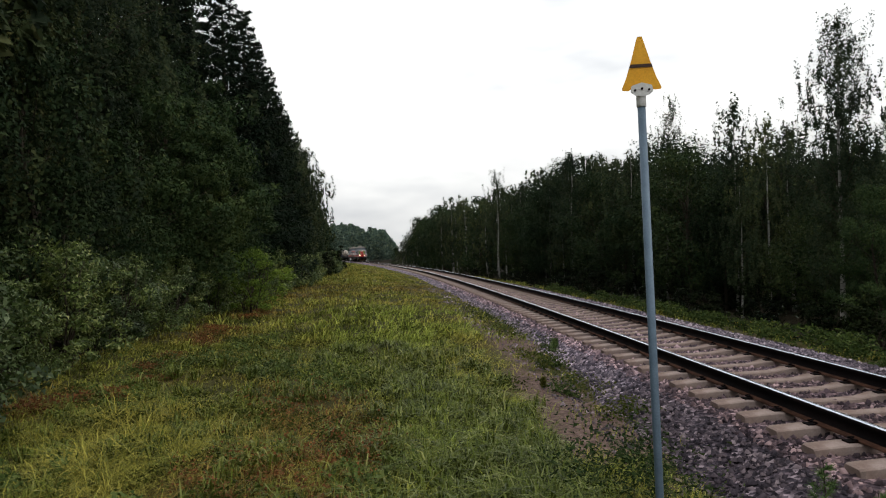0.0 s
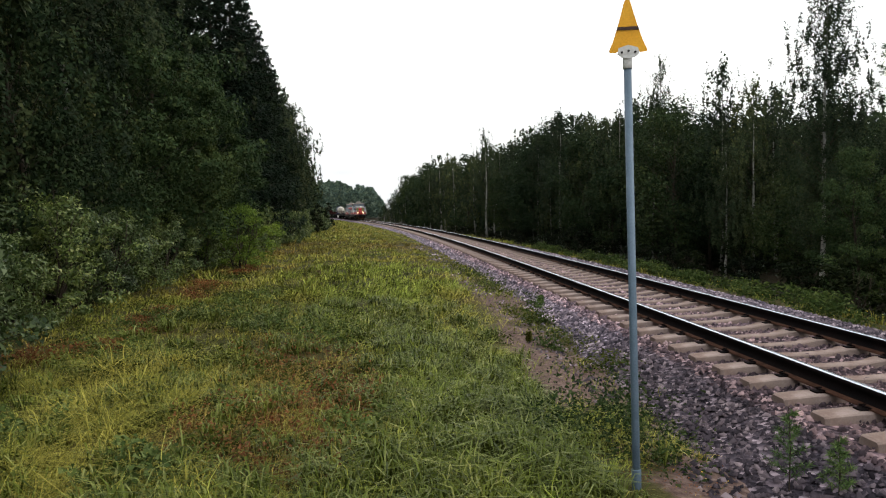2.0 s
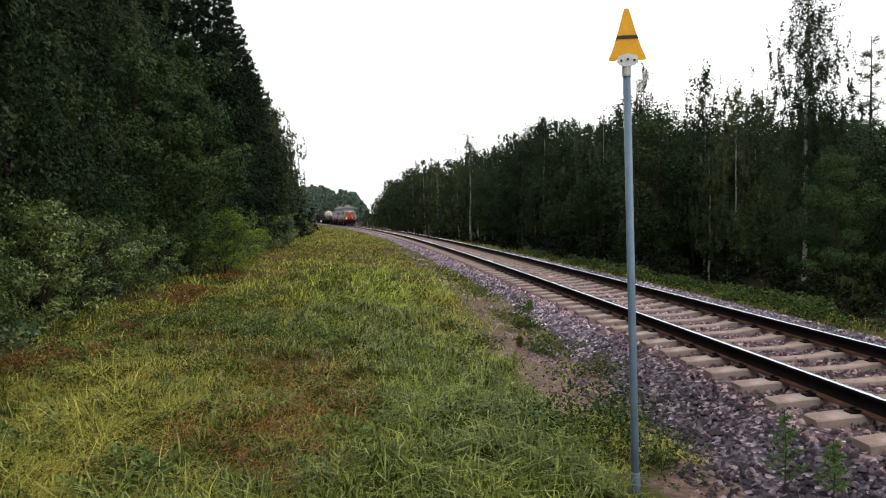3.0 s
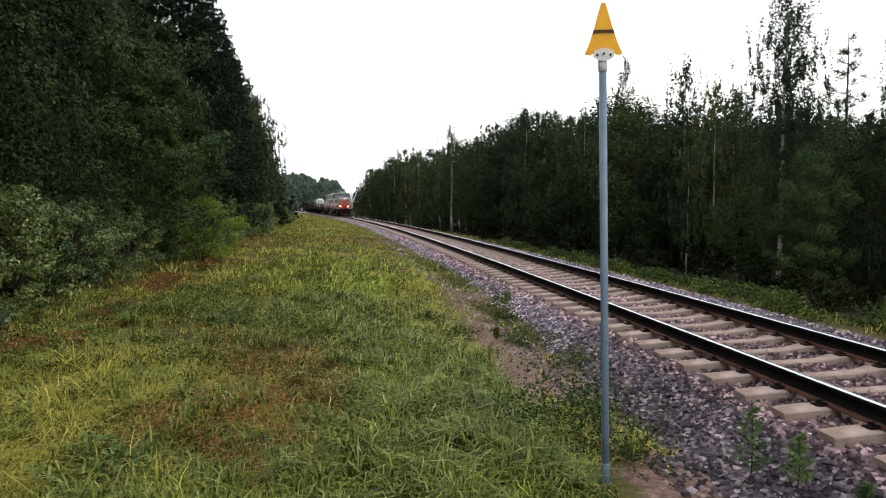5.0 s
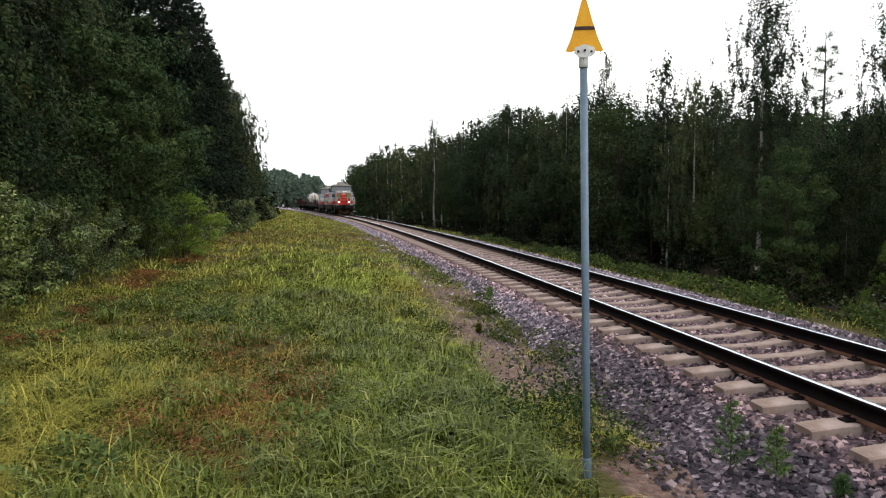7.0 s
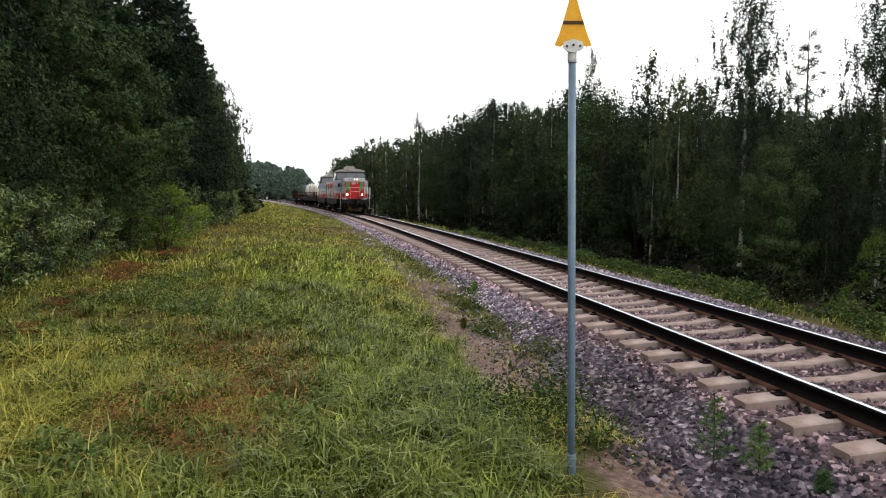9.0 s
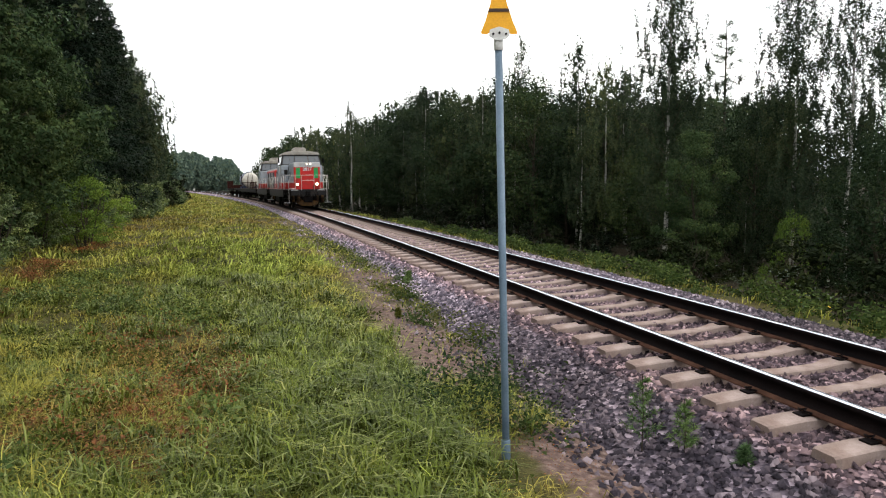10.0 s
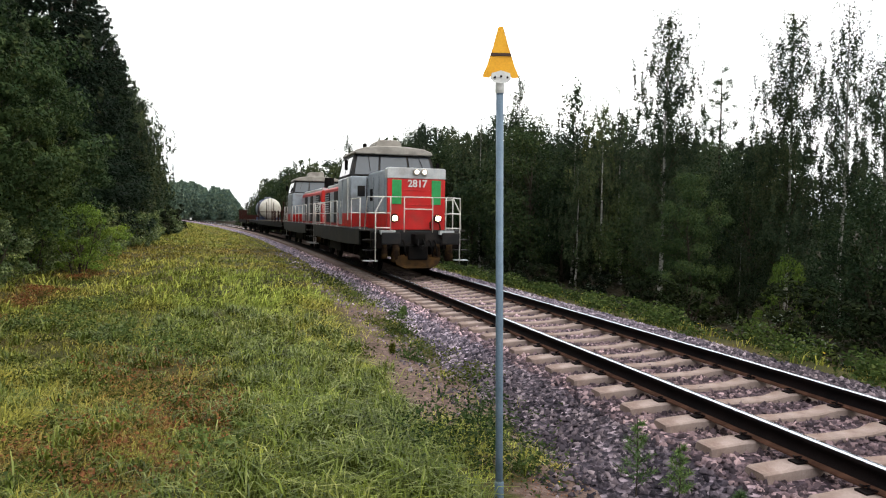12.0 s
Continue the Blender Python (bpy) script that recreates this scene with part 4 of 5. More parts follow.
def far_woods():
    """The wood that closes the view where the track bends away."""
    rng = np.random.default_rng(7)
    P = []
    for k in range(150):
        x = rng.uniform(-34, -5.5)
        y = 266 + rng.uniform(0, 34)
        h = float(np.interp(x, [-34, -27, -22, -17, -13, -9, -5.5], [13.6, 14.6, 14.2, 11.6, 12.6, 11.6, 7.0])) * rng.uniform(0.82, 1.04)
        n = 560
        f = rng.random(n)
        w = h * 0.22 * np.sin(np.pi * np.clip(f, 0.03, 1) ** 0.8) + 0.3
        a = rng.uniform(0, math.tau, n)
        r = w * np.sqrt(rng.random(n)) * rng.uniform(0.7, 1.2, n)
        P.append(np.stack([x + r * np.cos(a), y + r * np.sin(a), -1.6 + f * h], 1))
    P = np.concatenate(P)
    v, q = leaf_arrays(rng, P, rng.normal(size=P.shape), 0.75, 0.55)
    tagged(new("distant_wood", mesh_from("distant_wood", v, [], M_FARLEAF, q)), "distant mixed wood closing the view, haze tinted into its leaves", "wood", kind="stuff")


far_woods()


# patches of the meadow: x, y, radius
LUSH = [(0.15, 12.4, 1.5), (0.0, 17.7, 2.4), (0.4, 6.8, 0.75), (-0.3, 5.2, 0.7), (0.9, 8.4, 0.9), (1.0, 5.4, 0.8), (-0.6, 23.0, 2.6), (0.3, 9.8, 0.9)]
STRAW = [(-2.8, 7.3, 1.0), (-1.9, 7.6, 0.8), (-2.5, 5.9, 0.9), (-3.6, 9.6, 1.0), (1.6, 20.7, 1.0), (1.3, 12.3, 0.9), (1.4, 16.0, 0.6)]
BROWN = [(-1.4, 6.3, 0.6), (-1.2, 9.0, 0.8), (-0.5, 7.1, 0.5), (-0.75, 5.6, 0.6), (-5.2, 18.4, 1.0), (-6.6, 36.0, 3.0), (-6.6, 44.0, 3.0), (-4.9, 25.0, 1.4), (0.2, 40.0, 3.0)]
BROADLEAVED = [(-3.5, 14.0, 0.6), (-1.7, 11.7, 0.75), (-4.5, 13.2, 0.7), (-3.1, 16.0, 0.7), (-0.9, 11.0, 0.5), (-2.4, 12.6, 0.5), (-4.2, 10.6, 0.6), (-3.4, 6.6, 0.4), (-0.2, 6.1, 0.35), (-1.9, 5.3, 0.4)]


def patch_of(x, y, spots):
    """How far (0 to 1) a place lies in one of the patches, with ragged edges."""
    rag = 0.35 * np.sin(x * 3.1 + 1.3 * np.sin(y * 2.3)) + 0.3 * np.sin(y * 3.7 - x * 1.9)
    best = np.zeros_like(x)
    for cx, cy, r in spots:
        best = np.maximum(best, np.clip(1.5 - np.hypot(x - cx, (y - cy) * 0.8) / r + rag * 0.6, 0, 1))
    return best


def build_grass():
    rng = np.random.default_rng(23)

    def blades(n, y_lo, y_hi, d_lo, d_hi, h, w, power, material, name, label, lean=0.5):
        y = y_lo + (y_hi - y_lo) * rng.random(n) ** power
        d = rng.uniform(d_lo, d_hi, n)
        # most blades grow in tufts and lean out from the tuft's foot
        foot = rng.integers(0, max(1, n // 16), n)
        tufted = rng.random(n) < 0.72
        off = rng.normal(0, 0.055 * (1 + y_lo / 12), (n, 2))
        d, y = np.where(tufted, d[foot] + off[:, 0], d), np.where(tufted, y[foot] + off[:, 1], y)
        grown = np.where(tufted, rng.uniform(0.55, 1.35, n)[foot], rng.uniform(0.4, 0.8, n))
        away = np.arctan2(off[:, 1], off[:, 0])
        x = line_x(y) + d
        tuft = np.sin(x * 2.3 + 1.7 * np.sin(y * 1.1)) * np.sin(y * 1.9 + 0.8 * np.sin(x * 1.7)) + 0.5 * np.sin(x * 6.1 + y * 4.7)
        bare = 1.25 * np.exp(-((d - path_mid(y)) / np.interp(y, [7, 12, 20], [0.56, 0.54, 0.46])) ** 2) * (rng.random(n) < np.interp(y, [5, 5.7, 6.9, 7.3, 10, 13, 16, 20], [0.9, 0.15, 0.15, 0.95, 0.93, 0.6, 0.85, 0.5])) + (d > stone_edge(y) - 0.05) * (d < 3.1) * (rng.random(n) < 0.985)
        bare = bare + (y < 5.5) * (d > -3.0 + 0.12 * np.sin(y * 5)) * (rng.random(n) < 0.9) + (np.hypot(x - 1.74, (y - 4.55) * 0.7) < 0.26)
        keep = (bare < 0.35)
        x, y, d, tuft, grown, away, tufted = (q[keep] for q in (x, y, d, tuft, grown, away, tufted))
        n = len(x)
        lush, straw, brown = (patch_of(x, y, p) for p in (LUSH, STRAW, BROWN))
        hh = h * rng.uniform(0.45, 1.25, n) * (1 + np.interp(y, [12, 20], [0.45, 0.15]) * tuft) * (1 + 0.45 * lush + 0.25 * straw - 0.3 * brown) * grown
        hh = np.maximum(hh, 0.04) * np.interp(d, [-11, -9, -4.5, -2.8, 2.8, 5], [1.5, 1.1, 1.0, 0.7, 0.8, 1.6])
        ww = w * rng.uniform(0.6, 1.4, n) * (1 + y / 22)
        z = ground_z(d, y) - 0.02
        b = np.stack([x, y, z], 1)
        comb = 2.6 * np.sin(x * 0.55 + 1.1 * np.sin(y * 0.42)) + 2.0 * np.sin(y * 0.6 + x * 0.3)
        fl = np.where(rng.random(n) < 0.6, comb + rng.normal(0, 0.5, n), rng.uniform(0, math.tau, n))
        fl = np.where(tufted & (rng.random(n) < 0.6), away, fl)
        a = fl + math.pi / 2 + rng.normal(0, 0.4, n)
        s = np.stack([np.cos(a), np.sin(a), np.zeros(n)], 1) * (ww / 2)[:, None]
        fwd = np.stack([np.cos(fl), np.sin(fl), np.zeros(n)], 1) + np.array([0.25, -0.15, 0])
        ln = (lean * rng.uniform(0.3, 1.5, n) * hh * (1 + 0.9 * straw))[:, None]
        up = np.array([0, 0, 1.0])
        m = b + fwd * ln * 0.34 + up * (hh * 0.66)[:, None]
        t = b + fwd * ln * 1.0 + up * (hh * rng.uniform(0.45, 1.0, n))[:, None]
        v = np.stack([b - s, b + s, m + s * 0.8, m - s * 0.8, t], 1).reshape(-1, 3)
        i = np.arange(n)[:, None] * 5
        me = mesh_from(name, v, i + np.array([[0, 1, 2, 3]]), material, i + np.array([[3, 2, 4]]))
        for key, values in (("lush", lush), ("straw", straw), ("brown", brown)):
            me.attributes.new(key, "FLOAT", "POINT").data.foreach_set("value", np.repeat(values * rng.uniform(0.5, 1.0, n), 5).astype(np.float32))
        tagged(new(name, me), label, "grass", kind="stuff")

    blades(38000, 3.4, 9.5, -9.5, -2.0, 0.17, 0.0055, 1.1, M_GRASS, "grass", "fine long meadow grass, green and straw-coloured", 1.1)
    blades(54000, 3.2, 17, -11.2, -1.8, 0.13, 0.007, 1.2, M_GRASS, "grass", "long uneven meadow grass, green and straw-coloured", 1.25)
    blades(36000, 16, 75, -11.2, -1.6, 0.18, 0.014, 1.5, M_GRASS, "grass", "meadow grass along the track", 1.0)
    blades(24000, -6, 3.5, -11.0, -2.6, 0.15, 0.010, 0.8, M_GRASS, "grass", "short meadow grass beside the track", 1.0)
    blades(15000, 70, 205, -11.0, -1.6, 0.20, 0.016, 1.2, M_GRASS, "grass", "meadow grass far along the track", 0.9)
    blades(3600, 4, 60, 3.2, 4.8, 0.16, 0.011, 1.4, M_GRASS, "grass", "rough grass on the bank beyond the track", 0.6)
    # arching tussocks, each a tuft of long blades from one foot
    n, tufts = 36000, 760
    ty = 3.6 + 11 * rng.random(tufts) ** 1.4
    td = rng.uniform(-9.5, -3.3, tufts)
    near = rng.random(tufts) < 0.3
    td = np.where(near, rng.uniform(-4.7, -3.35, tufts), td)
    ty = np.where(near, rng.uniform(3.8, 7.2, tufts), ty)
    # thicker where the meadow is lush
    rich = np.array([p for p in LUSH if p[1] < 14])[rng.integers(0, 6, 200)]
    ry = np.clip(rich[:, 1] + rng.normal(0, 0.6, 200) * rich[:, 2], 3.9, 16)
    td[-200:], ty[-200:] = rich[:, 0] + rng.normal(0, 0.5, 200) * rich[:, 2] - line_x(ry), ry
    k = rng.integers(0, tufts, n)
    d, y = td[k] + rng.normal(0, 0.05, n), ty[k] + rng.normal(0, 0.05, n)
    hh = rng.uniform(0.5, 1.2, n) * rng.uniform(0.14, 0.32, tufts)[k]
    a = rng.uniform(0, math.tau, n)
    out = np.stack([np.cos(a), np.sin(a), np.zeros(n)], 1)
    s = np.stack([-np.sin(a), np.cos(a), np.zeros(n)], 1) * (rng.uniform(0.0035, 0.0075, n) * (1 + y / 25))[:, None]
    b = np.stack([line_x(y) + d, y, ground_z(d, y) - 0.02], 1)
    up, ln = np.array([0, 0, 1.0]), (hh * rng.uniform(0.4, 1.5, n))[:, None]
    m = b + out * ln * 0.35 + up * (hh * 0.75)[:, None]
    t = b + out * ln + up * (hh * rng.uniform(0.45, 0.95, n))[:, None]
    v = np.stack([b - s, b + s, m + s * 0.85, m - s * 0.85, t], 1).reshape(-1, 3)
    i = np.arange(n)[:, None] * 5
    tagged(new("grass_tussocks", mesh_from("grass_tussocks", v, i + np.array([[0, 1, 2, 3]]), M_TUSSOCK, i + np.array([[3, 2, 4]]))), "arching tussocks of long green grass", "grass", kind="stuff")
    # low broad-leaved herbs among the grass
    def herbs(n, y_lo, y_hi, d_lo, d_hi, size, high, material, name, label, spots):
        c = np.stack([rng.uniform(d_lo, d_hi, spots), y_lo + (y_hi - y_lo) * rng.random(spots) ** 1.3], 1)
        k = rng.integers(0, spots, n)
        d = c[k, 0] + rng.normal(0, 0.16, n)
        y = c[k, 1] + rng.normal(0, 0.16, n)
        p = np.stack([line_x(y) + d, y, ground_z(d, y) + rng.uniform(0.02, 1.0, n) * high * rng.uniform(0.5, 1.2, spots)[k]], 1)
        v, q = leaf_arrays(rng, p, rng.normal(size=(n, 3)) * np.array([1, 1, 0.5]), size, size * 0.55)
        tagged(new(name, mesh_from(name, v, [], material, q)), label, "plants", kind="stuff")

    def clumps(n, spots, size, high, material, name, label):
        k = rng.integers(0, len(spots), n)
        c = np.array(spots)[k]
        r = c[:, 2] * np.sqrt(rng.random(n))
        a = rng.uniform(0, math.tau, n)
        stems = np.floor(a * 7) / 7
        x = c[:, 0] + r * np.cos(stems) + rng.normal(0, 0.05, n)
        y = c[:, 1] + r * np.sin(stems) * 1.3 + rng.normal(0, 0.05, n)
        f = rng.random(n)
        z = ground_z(x - line_x(y), y) + 0.02 + f * high * (0.6 + 0.5 * np.sin(x * 9 + y * 7))
        p = np.stack([x, y, z], 1)
        v, q = leaf_arrays(rng, p, rng.normal(size=(n, 3)), size, size * 0.6, np.tile([0.0, -0.2, 1.0], (n, 1)) + rng.normal(0, 0.3, (n, 3)))
        tagged(new(name, mesh_from(name, v, [], material, q)), label, "plants", kind="stuff")

    clumps(10000, BROADLEAVED, 0.055, 0.26, M_BROADHERB, "broad_leaved_herbs", "dark green broad-leaved herbs in clumps")
    clumps(4200, [b for b in BROWN if b[1] < 10], 0.034, 0.36, M_REDLEAF, "reddened_herbs", "rust-red willowherb among the grass")
    herbs(26000, 4, 24, -10.2, -3.3, 0.045, 0.20, M_HERB, "meadow_herbs", "low broad-leaved herbs among the grass", 190)
    herbs(6500, 9, 26, -10.0, -9.0, 0.05, 0.22, M_REDLEAF, "reddened_herbs", "rust-red plants at the foot of the bushes", 16)
    herbs(17000, 5, 40, 3.3, 5.0, 0.085, 0.40, M_BANKHERB, "bank_herbs", "leafy weeds on the bank beyond the track", 120)
    herbs(1100, 6, 45, 3.9, 5.4, 0.05, 0.75, M_PALE, "seeding_weeds", "tall pale seeding weeds on the bank", 60)
    clumps(1100, [(1.75, 6.3, 0.3), (2.15, 6.2, 0.25), (1.45, 5.9, 0.3), (2.3, 6.9, 0.25), (1.95, 5.6, 0.2)], 0.05, 0.5, M_BANKHERB, "tall_weeds", "tall leafy weeds round the foot of the post")
    herbs(1700, 5.35, 6.8, -3.6, -2.65, 0.034, 0.52, M_BANKHERB, "tall_weeds", "tall leafy weeds round the foot of the post", 22)
    herbs(320, 4.8, 5.4, -3.05, -2.75, 0.04, 0.40, M_BANKHERB, "tall_weeds", "tall leafy weeds round the foot of the post", 4)
    herbs(420, 4.2, 6.0, -3.1, -2.3, 0.015, 0.06, M_REDLEAF, "reddened_herbs", "rust-red low plants on the bare soil", 12)
    herbs(18, 4.3, 5.6, -3.5, -2.6, 0.016, 0.14, M_FLOWER, "yellow_flowers", "small yellow flowers at the foot of the post", 6)
    herbs(120, 6, 22, 3.6, 5.2, 0.035, 0.35, M_FLOWER, "yellow_flowers", "small yellow flowers on the bank", 40)
    clumps(2200, [(2.5, 18.8, 0.4), (2.45, 17.4, 0.35), (3.0, 14.6, 0.28), (2.3, 21.5, 0.45), (2.35, 10.2, 0.22), (2.6, 12.4, 0.25)], 0.05, 0.34, M_BANKHERB, "path_weeds", "leafy weeds growing on the stones")
    herbs(3000, 8.5, 30, -2.45, -1.75, 0.05, 0.22, M_HERB, "path_weeds", "weeds growing on the edge of the stones", 34)


build_grass()


def build_seedlings():
    rng = np.random.default_rng(41)
    for x, y, h in ((2.86, 4.72, 0.62), (3.10, 4.52, 0.46), (3.3, 4.1, 0.22), (2.1, 10.6, 0.18), (2.9, 13.7, 0.3), (3.05, 14.2, 0.24)):
        s = tagged(new("pine_seedling"), "small green pine seedling among the stones", "seedling", "seedlings by the track")
        s.matrix_basis = pose(x, y, on_ground(x, y) + (0.06 if x > 2.4 else 0))
        bm, P, A = bmesh.new(), [], []
        tube([(0, 0, -0.05), (0.01, 0, h * 0.5), (0, 0.01, h)], [0.006, 0.005, 0.003], 5, bm)
        for k in range(14):
            f = 0.15 + 0.8 * k / 14
            az = k * 2.4
            r = h * 0.27 * (1.12 - f)
            tip = np.array([math.cos(az) * r, math.sin(az) * r, f * h + r * 0.6])
            base = np.array([0, 0, f * h])
            tube([base, tip], [0.003, 0.002], 4, bm)
            g = rng.random((60, 1))
            dirs = unit(rng.normal(size=(60, 3)) + (tip - base) / r * 0.9)
            P.append(base + (tip - base) * g + dirs * 0.02)
            A.append(dirs)
        part("stem", bm, M_WOOD, s)
        crown("needles", rng, np.concatenate(P), np.concatenate(A), 0.055, 0.007, M_SEEDLING if x > 2.4 else M_HERB, s)


build_seedlings()


# ---- the train ----
M_RED = mat_plain("red_loco_paint", (0.36, 0.0085, 0.0078), (0.50, 0.0140, 0.0117), 2.5, 0.45, 0, 0.05, 50, (0.0936, 0.039, 0.0273), 0.4)
M_GREY = mat_plain("grey_loco_paint", (0.2094, 0.2405, 0.2714), (0.3147, 0.3466, 0.3805), 2, 0.3, 0, 0.05, 40, (0.0858, 0.078, 0.0741), 0.55)
M_LIGHTGREY = mat_plain("pale_grey_paint", (0.328, 0.343, 0.351), (0.437, 0.445, 0.445), 3, 0.5, 0, 0.05, 40, (0.187, 0.172, 0.156), 0.5)
M_ROOF = mat_plain("dusty_roof", (0.211, 0.195, 0.172), (0.312, 0.289, 0.257), 3, 0.7, 0, 0.08, 40, (0.117, 0.101, 0.0858), 0.5)
M_GREEN = mat_plain("green_panel", (0.0156, 0.199, 0.0527), (0.0234, 0.265, 0.0772), 5, 0.5, 0, 0.03, 60)
M_DARK = mat_plain("grimy_underframe", (0.002, 0.002, 0.00225), (0.0055, 0.005, 0.00475), 4, 0.8, 0.0, 0.2, 40, (0.01, 0.0065, 0.00425), 0.5)
M_GRIME = mat_plain("rusty_grime", (0.0054, 0.0036, 0.0027), (0.0225, 0.0126, 0.0072), 6, 0.9, 0, 0.2, 40, (0.09, 0.055, 0.02), 0.5)
M_SILL = mat_plain("dark_grey_sill", (0.002574, 0.002675, 0.003171), (0.005148, 0.005148, 0.005804), 3, 0.65, 0.1, 0.1, 40, (0.0275, 0.0193, 0.0138), 0.5)
M_PLOUGH = mat_plain("worn_yellow_plough", (0.0175, 0.011, 0.006), (0.065, 0.0325, 0.009), 4, 0.8, 0, 0.15, 40, (0.01, 0.0075, 0.006), 0.8)
M_RAILWHITE = mat_plain("white_handrail_paint", (0.484, 0.468, 0.421), (0.608, 0.593, 0.546), 6, 0.5)
M_CREAM = mat_plain("cream_tank_paint", (0.406, 0.382, 0.328), (0.515, 0.491, 0.437), 2, 0.5, 0, 0.05, 40, (0.218, 0.172, 0.125), 0.5)
M_TANKGREY = mat_plain("grey_tank_shell", (0.09672, 0.1101, 0.138), (0.1643, 0.185, 0.2176), 2, 0.4, 0.3, 0.05, 40, (0.078, 0.0624, 0.0546), 0.5)
M_WAGONRED = mat_plain("red_brown_wagon_paint", (0.018, 0.00504, 0.00396), (0.0306, 0.009, 0.0063), 3, 0.75, 0, 0.1, 40, (0.009, 0.0063, 0.0054), 0.5)
M_BLUE = mat_plain("dark_blue_frame", (0.02, 0.03, 0.07), (0.04, 0.055, 0.11), 3, 0.6)
M_GLASS = mat_glass("cab_glass", (0.032, 0.040, 0.050))
M_LAMP = mat_glow("headlamp_glow", (1.0, 0.70, 0.36), 12.0)
M_LAMPTOP = mat_glow("upper_lamp_glow", (1.0, 0.88, 0.72), 2.0)


def wheelset(parent, y, r=0.5):
    """An axle with two wheels; turns about its own middle."""
    bm = bmesh.new()
    tube([(-0.95, 0, 0), (0.95, 0, 0)], 0.08, 10, bm)
    for s in (-1, 1):
        tube([(s * 0.735, 0, 0), (s * 0.765, 0, 0), (s * 0.766, 0, 0), (s * 0.87, 0, 0)], [r + 0.028, r + 0.028, r, r], 28, bm)
        for k in range(6):
            a = k * math.tau / 6
            box((s * 0.875 - 0.012, math.cos(a) * 0.26 - 0.05, math.sin(a) * 0.26 - 0.05), (s * 0.875 + 0.012, math.cos(a) * 0.26 + 0.05, math.sin(a) * 0.26 + 0.05), 0, bm)
    ob = part("wheelset", bm, M_DARK, parent, "dark steel axle with two wheels")
    ob.matrix_basis = pose(0, y, r)
    return ob


def bogie(parent, y, half=1.05, r=0.5):
    bm = bmesh.new()
    for s in (-1, 1):
        outline = [(y - half - 0.35, 0.42), (y - half - 0.35, 0.68), (y - 0.5, 0.72), (y - 0.35, 0.56), (y + 0.35, 0.56), (y + 0.5, 0.72), (y + half + 0.35, 0.68), (y + half + 0.35, 0.42), (y + 0.4, 0.34), (y - 0.4, 0.34)]
        prism(outline, 0, s * 1.02 - 0.05, s * 1.02 + 0.05, 0, bm)
        for k in (-1, 1):
            box((s * 1.08 - 0.09, y + k * half - 0.16, 0.36), (s * 1.08 + 0.09, y + k * half + 0.16, 0.66), 0.03, bm)
            tube([(s * 1.1, y + k * 0.62, 0.45), (s * 1.1, y + k * 0.62, 0.75)], 0.09, 8, bm)
    box((-0.95, y - 0.2, 0.4), (0.95, y + 0.2, 0.62), 0.03, bm)
    part("bogie_frame", bm, M_DARK, parent, "black bogie frame with axle boxes and springs")
    return [wheelset(parent, y - half, r), wheelset(parent, y + half, r)]


def handrail(parent, lines, name="handrail", r=0.017):
    bm = bmesh.new()
    for pts in lines:
        tube(pts, r, 6, bm)
    return part(name, bm, M_RAILWHITE, parent, "white painted tube handrail", True)


